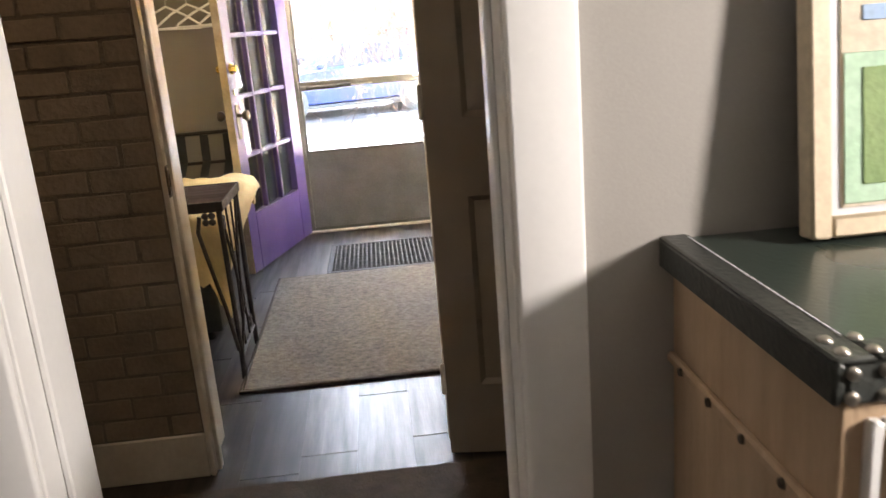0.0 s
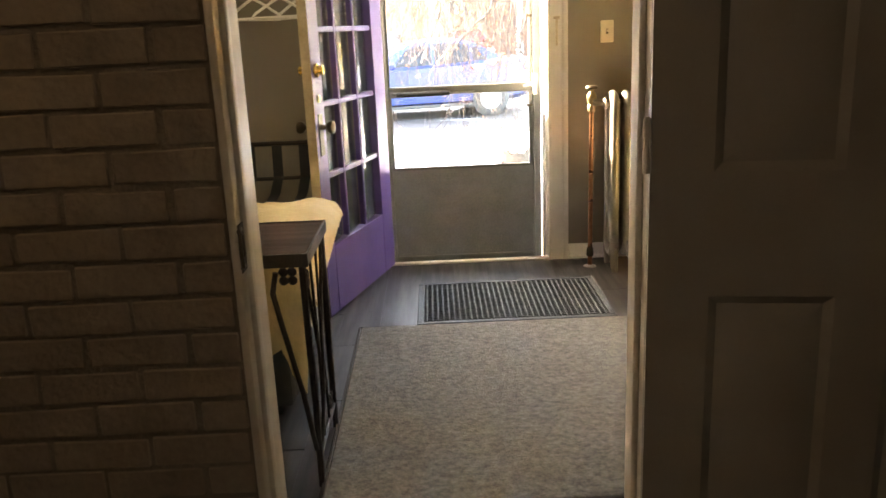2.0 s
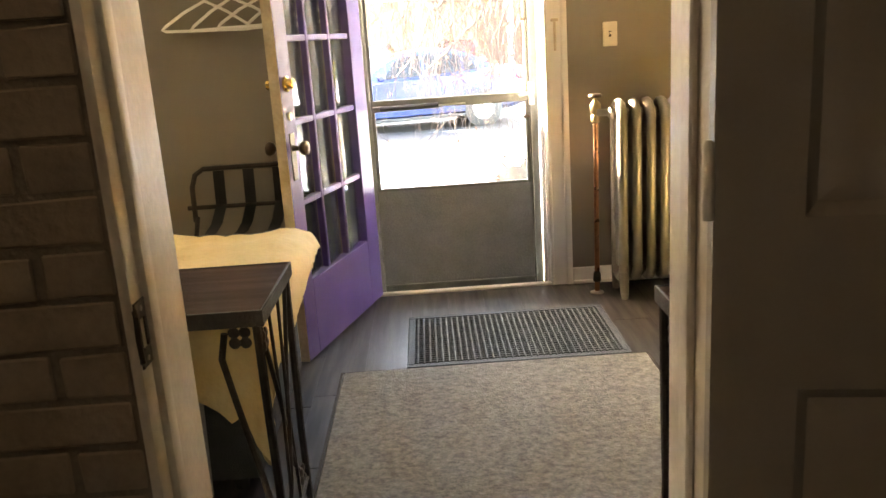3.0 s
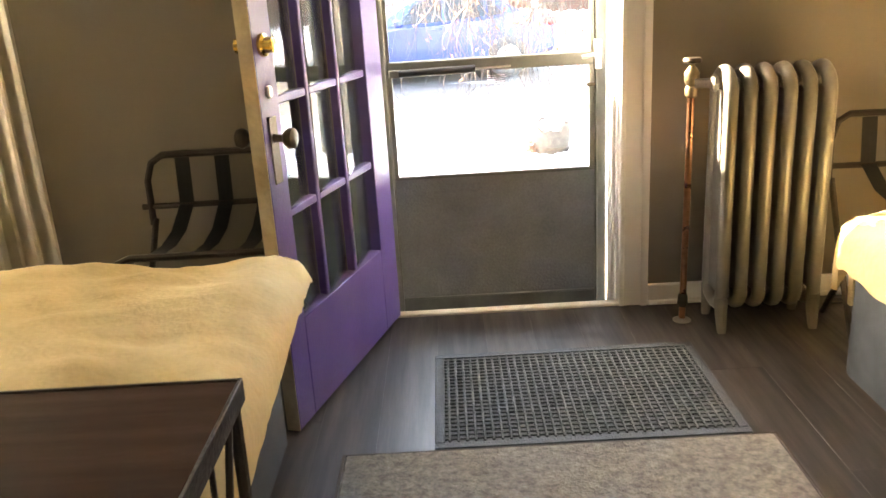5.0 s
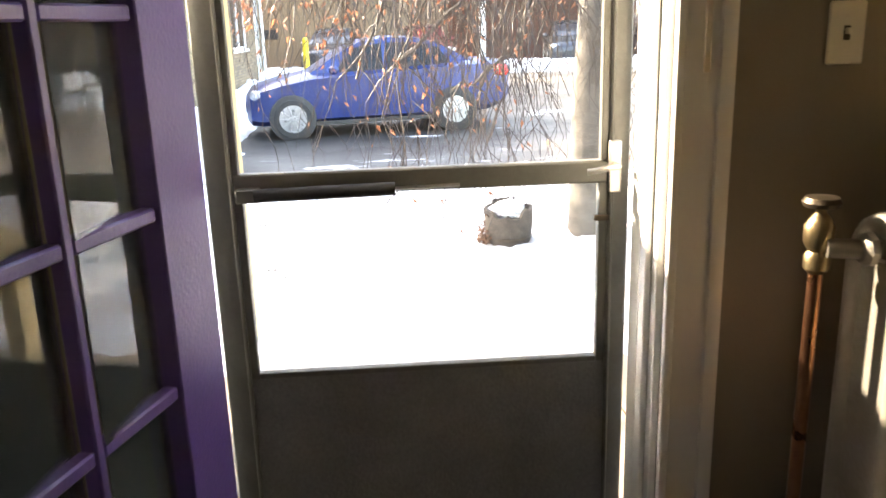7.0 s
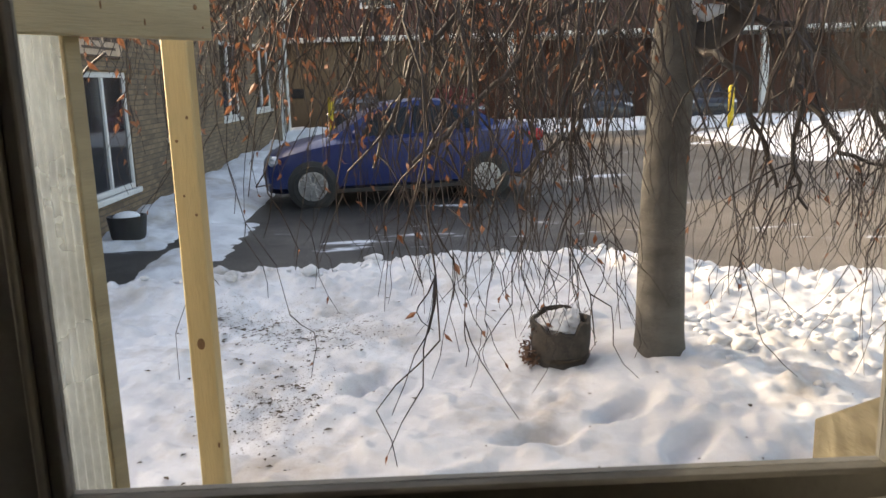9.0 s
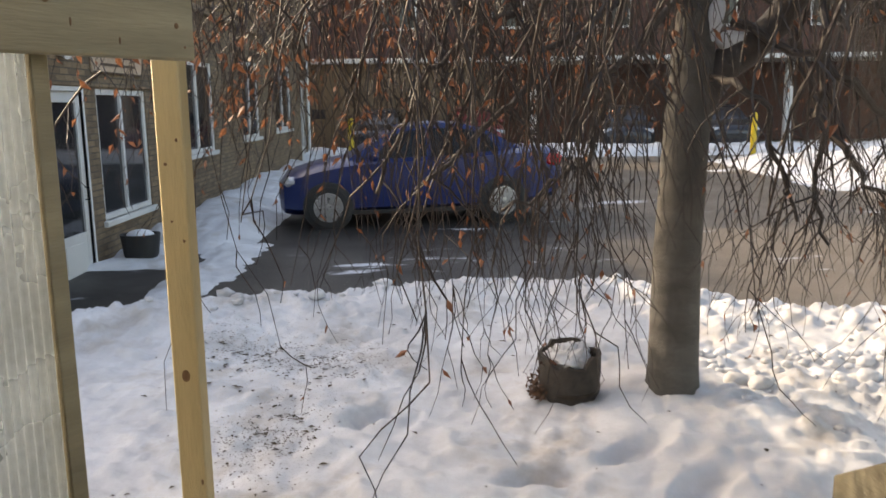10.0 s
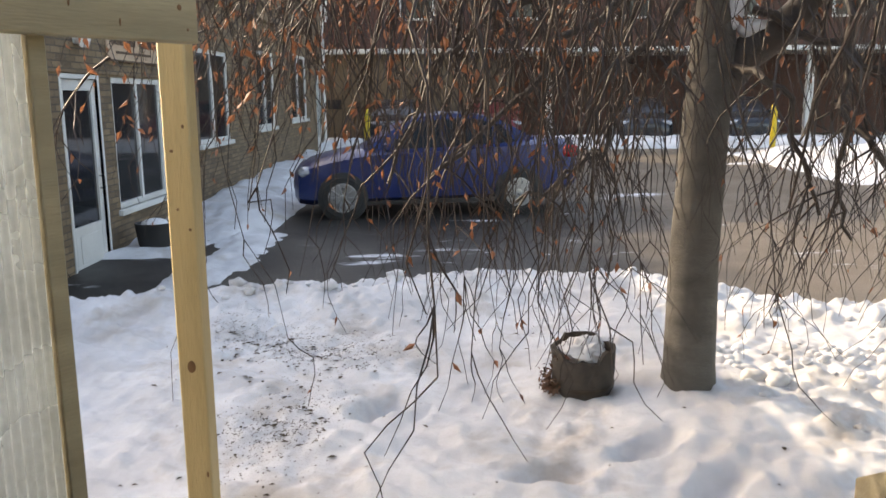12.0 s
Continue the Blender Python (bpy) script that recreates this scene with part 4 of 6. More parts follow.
part("sweep", boxes(((S0 + 0.01, -0.006, -0.157), (S1 - 0.01, 0.006, -0.15))), RUBBER, sd)
for z0, z1 in ((0.494, 0.905), (0.955, 1.95)):
    p = part("pane", boxes(((P0 - 0.004, 0.001, z0), (P1 + 0.004, 0.004, z1))), GLASS, sd)
    p.visible_shadow = False
part("closer", tube(B(), [(-0.38, -0.034, 0.912), (-0.08, -0.034, 0.916)], 0.015, 12), RUBBER, sd, "black pneumatic closer tube")
part("closer_rod", tube(B(), [(-0.08, -0.034, 0.916), (0.06, -0.03, 0.918)], 0.004, 8), NICKEL, sd)
part("closer_bracket", boxes(((-0.42, -0.04, 0.897), (-0.37, -0.012, 0.927)), bev=0.003), ALU, sd)
hd = part("latch_plate", boxes(((0.388, -0.026, 0.885), (0.416, -0.016, 1.0)), bev=0.003), NICKEL, sd)
part("lever", tube(B(), [(0.402, -0.026, 0.946), (0.402, -0.05, 0.946), (0.38, -0.054, 0.945), (0.35, -0.052, 0.938), (0.335, -0.05, 0.936)], 0.0075, 8), NICKEL, hd)
for z in (0.82, 1.31):
    part("sash_clip", boxes(((0.358, -0.022, z), (0.392, -0.012, z + 0.014)), bev=0.002), BRONZE, sd)
st = part("sticker", boxes(((-0.04, -0.0008, 0.842), (0.05, 0.0002, 0.893))), STICKER, sd, "clear sticker with faded red print")
for k in range(5):
    part("print_line", boxes(((-0.033 + 0.004 * (k % 2), -0.0016, 0.850 + k * 0.008), (0.043 - 0.006 * (k % 3), -0.0009, 0.8512 + k * 0.008))), PRINT, st)

# ---- six-panel door folded back against the hall wall ----
pd = tagged(thing("door_3", pose(O2R - 0.010, 3.932, 0.012, 0, 0, -9), "white six-panel door folded back against the wall", "door"), kind="structure")
bm = B()
PW, PH = 0.72, 2.03
xs = [0.0, 0.105, 0.315, 0.405, 0.615, PW]
zs = [0.0, 0.225, 0.80, 1.02, 1.60, 1.69, 1.92, PH]
for i in range(5):
    for k in range(7):
        panel = i in (1, 3) and k in (1, 3, 5)
        d = 0.012 if panel else 0
        box(bm, (xs[i], -0.035 + d, zs[k]), (xs[i + 1], 0, zs[k + 1]))
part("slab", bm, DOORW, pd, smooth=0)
for i in (1, 3):
    for k in (1, 3, 5):
        a, b, c, d = xs[i], xs[i + 1], zs[k], zs[k + 1]
        bm = B()
        o = [bm.verts.new(v) for v in ((a, -0.0355, c), (b, -0.0355, c), (b, -0.0355, d), (a, -0.0355, d))]
        q = [bm.verts.new(v) for v in ((a + 0.016, -0.0245, c + 0.016), (b - 0.016, -0.0245, c + 0.016), (b - 0.016, -0.0245, d - 0.016), (a + 0.016, -0.0245, d - 0.016))]
        w = [bm.verts.new(v) for v in ((a + 0.042, -0.0325, c + 0.042), (b - 0.042, -0.0325, c + 0.042), (b - 0.042, -0.0325, d - 0.042), (a + 0.042, -0.0325, d - 0.042))]
        for A, C in ((o, q), (q, w)):
            for e in range(4):
                bm.faces.new((A[e], A[(e + 1) % 4], C[(e + 1) % 4], C[e]))
        bm.faces.new(w)
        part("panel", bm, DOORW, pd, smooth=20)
for z in (0.2, 1.02, 1.85):
    hb = part("hinge", lathe(B(), [(0.0075, 0), (0.0075, 0.09), (0.004, 0.096)], 10, pose(-0.006, -0.035, z)), TRIM_OLD, pd)
    part("leaf", boxes(((-0.002, -0.034, z), (0.0, -0.002, z + 0.09))), BRONZE, hb)
part("knob", lathe(B(), [(0.03, 0), (0.03, 0.006), (0.011, 0.012), (0.011, 0.035), (0.026, 0.045), (0.027, 0.06), (0.012, 0.068)], 16, pose(0.655, -0.035, 0.92, 90, 0, 0)), BRASS, pd)

# ---- kitchen chest and picture ----
chest = thing("chest_of_drawers", pose(0.45, 2.305, 0), "pale oak chest with a studded dark green leather top", "chest")
CW, CD, CHT = 0.95, 0.47, 0.955
part("carcass", boxes(((0.02, 0.02, 0.03), (CW, CD - 0.005, 0.915)), bev=0.004), PINE, chest)
part("side_moulding", boxes(((0.008, 0.02, 0.765), (0.021, CD - 0.01, 0.782)), bev=0.004), PINE, chest)
part("plinth", boxes(((0.012, 0.02, 0.06), (0.021, CD - 0.01, 0.1)), bev=0.004), PINE, chest)
part("leather_top", boxes(((0.012, 0.012, 0.915), (CW, CD, CHT)), bev=0.006), LEATHER, chest, "dark green leather top")
part("edge_band", boxes(((0.0, 0.0, 0.912), (0.013, CD, 0.957)), ((0.013, 0.0, 0.912), (CW, 0.013, 0.957)), ((0.0, 0.0, 0.955), (0.042, CD, 0.9605)), ((0.042, 0.0, 0.955), (CW, 0.042, 0.9605)), bev=0.004), LEATHER_EDGE, chest, "stitched leather edging")
stitch = finish(boxes(((-0.001, -0.007, 0), (0.001, 0.007, 0.0018))), "stitch", PAPERW)
for i in range(22):
    o = part("stitch", stitch, None, chest)
    o.location = (0.036, 0.06 + i * 0.018, 0.9603)
stud = finish(lathe(B(), [(0.0075, 0), (0.007, 0.0025), (0.0045, 0.0045), (0.001, 0.0052)], 12), "stud", NICKEL)
for x, y in ((0.016, 0.016), (0.046, 0.014), (0.016, 0.046), (0.046, 0.046)):
    o = part("stud", stud, None, chest)
    o.location = (x, y, 0.9603)
for x in (0.018, 0.05):
    for z in (0.921, 0.946):
        o = part("stud", stud, None, chest)
        o.matrix_local = pose(x, -0.0003, z, 90, 0, 0)
for z0, z1 in ((0.62, 0.875), (0.34, 0.595), (0.06, 0.315)):
    d = part("drawer", boxes(((0.06, 0.004, z0), (CW - 0.04, 0.022, z1)), bev=0.005), PINE, chest)
    part("frame", boxes(((0.045, 0.008, z0 - 0.012), (0.06, 0.024, z1 + 0.012)), ((0.06, 0.008, z1), (CW - 0.04, 0.024, z1 + 0.012)), bev=0.003), TRIM, d, "white painted drawer frame")
    for x in (0.25, 0.7):
        part("pull", tube(B(), [(x - 0.05, 0.004, (z0 + z1) / 2), (x - 0.04, -0.022, (z0 + z1) / 2), (x + 0.04, -0.022, (z0 + z1) / 2), (x + 0.05, 0.004, (z0 + z1) / 2)], 0.006, 8), BRONZE, d)
for y in (0.1, 0.2, 0.3, 0.4):
    part("peg", lathe(B(), [(0.007, 0), (0.006, 0.004)], 8, pose(0.008, y, 0.773, 0, -90, 0)), BRONZE, chest)
for x in (0.07, CW - 0.05):
    for y in (0.06, CD - 0.05):
        part("foot", boxes(((x - 0.03, y - 0.03, 0), (x + 0.03, y + 0.03, 0.032)), bev=0.004), PINE, chest)

pic = thing("framed_picture", pose(0.625, 2.665, 0.9625, -6, 0, 0), "cream-framed painted picture leaning on the wall", "picture")
FW, FH = 0.62, 0.80
part("frame", boxes(((0, 0, 0), (0.03, 0.038, FH)), ((FW - 0.03, 0, 0), (FW, 0.038, FH)), ((0.03, 0, 0), (FW - 0.03, 0.038, 0.03)), ((0.03, 0, FH - 0.03), (FW - 0.03, 0.038, FH)), bev=0.004), FRAMEW, pic)
part("mat_board", boxes(((0.03, 0.012, 0.03), (FW - 0.03, 0.03, FH - 0.03))), PAPERW, pic)
part("painting", boxes(((0.047, 0.0085, 0.04), (FW - 0.047, 0.0115, FH - 0.045))), PIC_TAN, pic)
bm = boxes(((0.049, 0.006, 0.045), (FW - 0.05, 0.008, 0.245)), bev=0.0009)
part("mint_field", bm, PIC_MINT, pic)
part("green_field", boxes(((0.074, 0.0035, 0.07), (FW - 0.075, 0.0055, 0.225)), bev=0.0008), PIC_GREEN, pic)
for x, z, w, h in ((0.075, 0.285, 0.035, 0.02), (0.10, 0.31, 0.07, 0.03), (0.2, 0.29, 0.1, 0.05), (0.09, 0.4, 0.2, 0.05), (0.42, 0.44, 0.08, 0.12)):
    part("blue_patch", boxes(((x, 0.006, z), (x + w, 0.008, z + h)), bev=0.0009), PIC_BLUE, pic)

# ---- pieces of floor and wall ----
floor_ob = bpy.data.objects["floor"]
PL = [finish(boxes(((-0.0892, -L / 2, -0.006), (0.0892, L / 2, 0.0)), bev=0.0005), "plank", PLANK, 0) for L in (1.197, 0.797, 0.597)]
rng = random.Random(4)
i = 0
x = -1.62
while x < 1.9:
    y = 2.6 - rng.choice((0.0, 0.3, 0.55, 0.8))
    while y < 6.98:
        L, me = rng.choice(((1.2, PL[0]), (1.2, PL[0]), (0.8, PL[1]), (0.6, PL[2])))
        if y + L > 6.985:
            y = 6.985 - L
            o = part("plank", me, None, floor_ob)
            o.location = (x, y + L / 2, 0.0006)
            break
        o = part("plank", me, None, floor_ob)
        o.location = (x, y + L / 2, 0)
        y += L
    x += 0.1785
bw = tagged(part("wall_brick_facing", boxes(((-1.62, 3.952, 0.145), (O2L - 0.017, 3.964, CEILING))), MORTAR), "pale faux-brick facing on the hall wall", "wall", kind="structure")


def brick_mesh(w, h, d, seed, mat):
    bm = B()
    box(bm, (0, -d, 0), (w, 0, h), 0.003, 1)
    for v in bm.verts:
        q = noise.noise(v.co * 31 + Vector((seed, 0, 0)))
        v.co.x += q * 0.004
        v.co.z += noise.noise(v.co * 27 + Vector((0, seed, 3))) * 0.004
        if v.co.y < -d / 2:
            v.co.y += noise.noise(v.co * 19 + Vector((0, 0, seed))) * 0.003
    return finish(bm, "brick", mat, 25)


BR = [brick_mesh(0.182, 0.059, 0.0045, k * 7.1, BRICK) for k in range(5)]
BH = [brick_mesh(0.086, 0.059, 0.0045, k * 3.3 + 50, BRICK) for k in range(3)]
z, row = 0.152, 0
while z + 0.06 < CEILING:
    x = O2L - 0.02 - (0.0 if row % 2 else 0.095)
    if row % 2 == 0:
        o = part("brick", BH[row % 3], None, bw)
        o.location = (O2L - 0.02 - 0.086, 3.952, z)
    for k in range(5):
        x -= 0.191
        if x < -1.62:
            break
        o = part("brick", BR[(row * 3 + k) % 5], None, bw)
        o.location = (x + 0.0045, 3.952, z + rng.uniform(-0.002, 0.002))
    z += 0.0685
    row += 1


# ---- outside ----
def ground_z(y):
    return -0.45 + 0.0135 * max(0.0, min(16.0, y - 15))


bm = B()
ys = [7.2, 9, 12, 15, 18, 21, 24, 27, 31, 60, 150, 600]
xs = [-600, -60, -20, -8, -4, 0, 4, 8, 14, 24, 60, 600]
g = [[bm.verts.new((x, y, ground_z(y))) for x in xs] for y in ys]
for a, b in zip(g, g[1:]):
    for k in range(len(xs) - 1):
        bm.faces.new((a[k], a[k + 1], b[k + 1], b[k]))
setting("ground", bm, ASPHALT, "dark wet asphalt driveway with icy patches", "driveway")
setting("ground_behind", boxes(((-600, -600, -0.62), (600, 7.2, -0.6))), SNOW, "snow-covered ground behind the house", "ground")
porch = setting("porch_slab", boxes(((-3.2, 7.2, -0.55), (-0.62, 9.0, -0.15)), ((-0.614, 7.2, -0.55), (0.74, 9.0, -0.15)), ((0.746, 7.2, -0.55), (3.2, 9.0, -0.152)), bev=0.006), CONCRETE, "tan concrete porch slab with a control joint", "porch")


def bank_edge(x):
    return 13.25 - max(0.0, -0.4 - x) * 0.42 - max(0.0, x - 1.3) * 0.72 + 0.14 * math.sin(x * 2.3) + 0.10 * noise.noise(Vector((x * 2.1, 0, 5)))


def snow_height(x, y):
    e = bank_edge(x)
    n1 = noise.noise(Vector((x * 0.9, y * 0.9, 1.0)))
    n2 = noise.noise(Vector((x * 3.1, y * 3.1, 7.0)))
    n3 = noise.noise(Vector((x * 9.0, y * 9.0, 3.0)))
    lumpy = max(0.0, min(1.0, (x - 1.25) / 0.5)) * max(0.0, 1 - abs(y - 10.6) / 1.5)
    lumpy = max(lumpy, math.exp(-((y - e + 0.5) / 0.5) ** 2) * 0.8)
    lumpy = max(lumpy, 0.6 * math.exp(-((y - 8.85) / 0.25) ** 2))
    chunk = max(0.0, noise.noise(Vector((x * 7.5, y * 7.5, 20.0)))) * 0.085 + max(0.0, noise.noise(Vector((x * 17, y * 17, 9.0)))) * 0.07
    z = -0.125 + 0.05 * n1 + 0.034 * n2 + 0.02 * n3 + 0.008 * noise.noise(Vector((x * 21, y * 21, 6.0))) + (0.35 + lumpy * 0.5) * chunk
    z += 0.09 * math.exp(-((x - 1.16) ** 2 + (y - 10.57) ** 2) / 0.5)
    z += 0.12 * math.exp(-((y - e + 0.55) / 0.55) ** 2)
    # footprints
    for fx, fy, a in FOOT:
        dx, dy = x - fx, y - fy
        u, v = dx * math.cos(a) + dy * math.sin(a), -dx * math.sin(a) + dy * math.cos(a)
        d = (u / 0.15) ** 2 + (v / 0.065) ** 2
        if d < 4:
            z -= 0.075 * math.exp(-d * d * 0.5)
    # falls off to the driveway and to the slab
    if y > e - 0.28:
        k = min(1.0, (y - e + 0.28) / 0.45)
        z = z * (1 - k * k) + (-0.50) * k * k
    s0 = 8.74 + 0.05 * noise.noise(Vector((x * 3.5, 2, 2))) + 0.03 * noise.noise(Vector((x * 11, 2, 2)))
    k = max(0.0, min(1.0, (y - s0) / 0.13))
    z = -0.17 + (z + 0.17) * math.sqrt(k)
    return z


FOOT = [(1.02, 9.62, 0.7), (0.82, 9.95, 0.5), (1.28, 9.35, 0.8), (0.42, 9.75, 0.3), (0.1, 9.35, 0.4), (-0.35, 10.4, 1.0), (1.6, 9.2, 0.9), (0.62, 9.3, 0.6)]
nx, ny = 420, 230
SX0, SX1, SY0, SY1 = -3.6, 6.4, 8.6, 13.7
co = []
for j in range(ny + 1):
    for i in range(nx + 1):
        x, y = SX0 + (SX1 - SX0) * i / nx, SY0 + (SY1 - SY0) * j / ny
        co.append((x, y, snow_height(x, y)))
fc = [(j * (nx + 1) + i, j * (nx + 1) + i + 1, (j + 1) * (nx + 1) + i + 1, (j + 1) * (nx + 1) + i) for j in range(ny) for i in range(nx)]
me = bpy.data.meshes.new("snow_yard")
me.from_pydata(co, [], fc)
me.materials.append(SNOW)
me.shade_smooth()
tagged(new("snow_yard", me), "trodden snow over the front yard with a ploughed bank", "snow", kind="structure")


def snow_patch(name, x0, x1, y0, y1, h, label, seed, nx=50, ny=70):
    """A heap of old snow with a ragged rim on the driveway."""
    co = []
    for j in range(ny + 1):
        for i in range(nx + 1):
            u, v = i / nx, j / ny
            x, y = x0 + (x1 - x0) * u, y0 + (y1 - y0) * v
            edge = min(u * 3 + (0.6 if x0 < -3.5 else 0), (1 - u) * 1.6, v * 5, (1 - v) * 5)
            rim = edge + min(1.0, edge * 3) * (0.55 * noise.noise(Vector((x * 1.6, y * 1.1, seed))) + 0.22 * noise.noise(Vector((x * 5, y * 4, seed))))
            z = ground_z(y) - 0.04 + h * max(0.0, min(1.0, rim)) ** 0.7 * (1.0 + 0.3 * noise.noise(Vector((x * 2, y * 2, seed)))) + 0.02 * noise.noise(Vector((x * 7, y * 7, seed)))
            co.append((x, y, z))
    fc = [(j * (nx + 1) + i, j * (nx + 1) + i + 1, (j + 1) * (nx + 1) + i + 1, (j + 1) * (nx + 1) + i) for j in range(ny) for i in range(nx)]
    me = bpy.data.meshes.new(name)
    me.from_pydata(co, [], fc)
    me.materials.append(SNOW)
    me.shade_smooth()
    return tagged(new(name, me), label, "snow", kind="structure")


snow_patch("snow_strip_building", -4.0, -2.35, 16.5, 30.5, 0.26, "snow heaped along the foot of the brick building", 4.0)
snow_patch("snow_patch_drive", -3.0, -2.05, 13.9, 17.6, 0.09, "thin trodden snow between the yard and the building", 23.0, 40, 60)
snow_patch("snow_patch_door", -4.0, -2.9, 15.7, 16.9, 0.12, "thin snow patch beside the doorstep", 8.0, 30, 30)
snow_patch("snow_bank_far", -5.0, 24.0, 31.0, 33.5, 0.35, "ploughed snow along the far edge of the lot", 14.0, 150, 20)
snow_patch("snow_bank_side", 7.2, 24.0, 22.0, 29.5, 0.45, "ploughed snow bank beside the driveway", 19.0, 90, 60)

# litter on the snow
bm = B()
rng = random.Random(12)
for i in range(620):
    if i % 5 == 0:
        x, y = rng.gauss(-0.78, 0.2), rng.gauss(10.1, 0.42)
    elif i % 5 < 3:
        u = rng.random()
        x, y = -1.45 + 0.95 * u + rng.gauss(0, 0.12), 11.6 - 0.65 * u + rng.gauss(0, 0.16)
    elif i % 5 == 3:
        x, y = rng.gauss(1.55, 0.3), rng.gauss(9.15, 0.15)
    else:
        x, y = rng.uniform(-1.6, 2.4), rng.uniform(8.95, 12.6)
    z = snow_height(x, y) + 0.004
    a, L = rng.uniform(0, 6.28), rng.choice((0.006, 0.008, 0.010, 0.014, 0.022)) * rng.uniform(0.8, 1.2)
    c, s_ = math.cos(a), math.sin(a)
    v = [bm.verts.new((x + c * p * L - s_ * q * L * 0.5, y + s_ * p * L + c * q * L * 0.5, z + h)) for p, q, h in ((-1, 0, 0.002), (0, -1, 0.006), (1, 0, 0.001), (0, 1, 0.005))]
    bm.faces.new(v)
for i in range(2200):
    u = rng.random()
    if i % 3:
        x, y = -1.5 + 1.15 * u + rng.gauss(0, 0.13), 11.75 - 0.6 * u + rng.gauss(0, 0.17)
    else:
        x, y = rng.gauss(-0.78, 0.13), rng.gauss(10.15, 0.22)
    z = snow_height(x, y) + 0.003
    a, L = rng.uniform(0, 6.28), rng.uniform(0.003, 0.008)
    bm.faces.new([bm.verts.new((x + L * math.cos(a + q), y + L * math.sin(a + q), z + rng.uniform(0, 0.004))) for q in (0, 1.9, 4.1)])
tagged(part("fallen_leaves", bm, DIRT, smooth=0), "scattered brown leaves and dirt on the snow", "leaf litter", kind="stuff")

# broken clods of ploughed snow
rng = random.Random(44)
co, fc = [], []
base = bmesh.new()
bmesh.ops.create_icosphere(base, subdivisions=2, radius=1)
bv = [v.co.copy() for v in base.verts]
bf = [tuple(v.index for v in f.verts) for f in base.faces]
base.free()
for i in range(240):
    if i % 3:
        x, y = rng.uniform(1.45, 3.4), rng.gauss(10.95, 0.3)
    else:
        x = rng.uniform(-2.2, 2.2)
        y = bank_edge(x) - 0.45 + rng.gauss(0, 0.12)
    r = rng.uniform(0.010, 0.030) * (1.8 if rng.random() < 0.1 else 1)
    c = Vector((x, y, snow_height(x, y) + r * 0.25))
    o = len(co)
    for v in bv:
        k = 1 + 0.42 * noise.noise(v * 1.7 + Vector((i * 3.1, 0, 0)))
        co.append(tuple(c + Vector((v.x * r * k * 1.25, v.y * r * k, v.z * r * k * 0.8))))
    fc += [tuple(q + o for q in f) for f in bf]
me = bpy.data.meshes.new("snow_clods")
me.from_pydata(co, [], fc)
me.materials.append(SNOW)
me.shade_smooth()
tagged(new("snow_clods", me), "broken white clods of ploughed snow", "snow", kind="stuff")

# ---- porch screen of new lumber ----
pp = thing("porch_post", pose(-0.788, 9.095, -0.15), "pale new lumber post with a dark snowy cap", "post")
part("shaft", boxes(((-0.04, -0.04, -0.3), (0.04, 0.04, 1.90)), bev=0.005), LUMBER, pp)
part("cap", boxes(((-0.055, -0.055, 1.90), (0.055, 0.055, 1.925)), bev=0.006), BARK_DARK, pp, "dark weathered cap")
bm = B()
bmesh.ops.create_icosphere(bm, subdivisions=3, radius=1, matrix=Matrix.Translation((0.005, -0.01, 1.925)) @ Matrix.Diagonal((0.04, 0.038, 0.018, 1)))
for v in bm.verts:
    v.co += Vector((1, 1, 0.6)) * 0.008 * noise.noise(v.co * 40)
part("snow_cap", bm, SNOW, pp, "small cap of snow")
kn = finish(lathe(B(), [(0.013, 0), (0.011, 0.0008), (0.004, 0.0012)], 12), "knot", KNOT)
for x, z, sx, sz in ((0.0, 0.70, 1.0, 1.5), (-0.017, 1.35, 0.4, 0.4), (0.023, 1.12, 0.35, 0.35), (0.028, 0.35, 0.3, 0.8), (-0.01, 1.18, 0.3, 0.3), (0.02, 1.42, 0.35, 0.45)):
    o = part("knot", kn, None, pp)
    o.matrix_local = pose(x, -0.0402, z, 90, 0, 0) @ Matrix.Diagonal((sx, sz, 1, 1))
ps = thing("porch_screen", pose(-0.58, 8.56, -0.15, 0, 0, 58.6), "porch side screen of lumber with corrugated plastic", "porch screen")
part("beam", boxes(((-1.5, -0.038, 1.617), (0.0, 0.0, 1.757)), bev=0.004), LUMBER_H, ps, "broad weathered beam board")
part("stud", boxes(((-0.376, 0.001, 0), (-0.338, 0.09, 1.757)), bev=0.003), LUMBER_H, ps)
part("upper_stud", boxes(((-0.376, -0.036, 1.758), (-0.338, 0.09, 2.6)), bev=0.003), LUMBER_H, ps)
part("end_stud", boxes(((-1.5, 0.001, 0), (-1.462, 0.09, 2.6)), bev=0.003), LUMBER_H, ps)
part("upper_board", boxes(((-0.56, 0.05, 1.80), (-0.377, 0.07, 1.94)), bev=0.003), LUMBER, ps)
part("bottom_plate", boxes(((-1.462, 0.001, 0), (-0.377, 0.09, 0.04)), bev=0.003), LUMBER_H, ps)
bm = B()
n = 54 * 8
lo = [bm.verts.new((-1.46 + 1.082 * i / n, 0.014 + 0.006 * math.sin(i * 2 * math.pi / 8), 0.045)) for i in range(n + 1)]
hi = [bm.verts.new((-1.46 + 1.082 * i / n, 0.014 + 0.006 * math.sin(i * 2 * math.pi / 8), 1.66)) for i in range(n + 1)]
for i in range(n):
    bm.faces.new((lo[i], lo[i + 1], hi[i + 1], hi[i]))
bmesh.ops.solidify(bm, geom=bm.faces, thickness=0.0015)
part("corrugated_panel", bm, CORRUG, ps, "silvery corrugated plastic sheet")
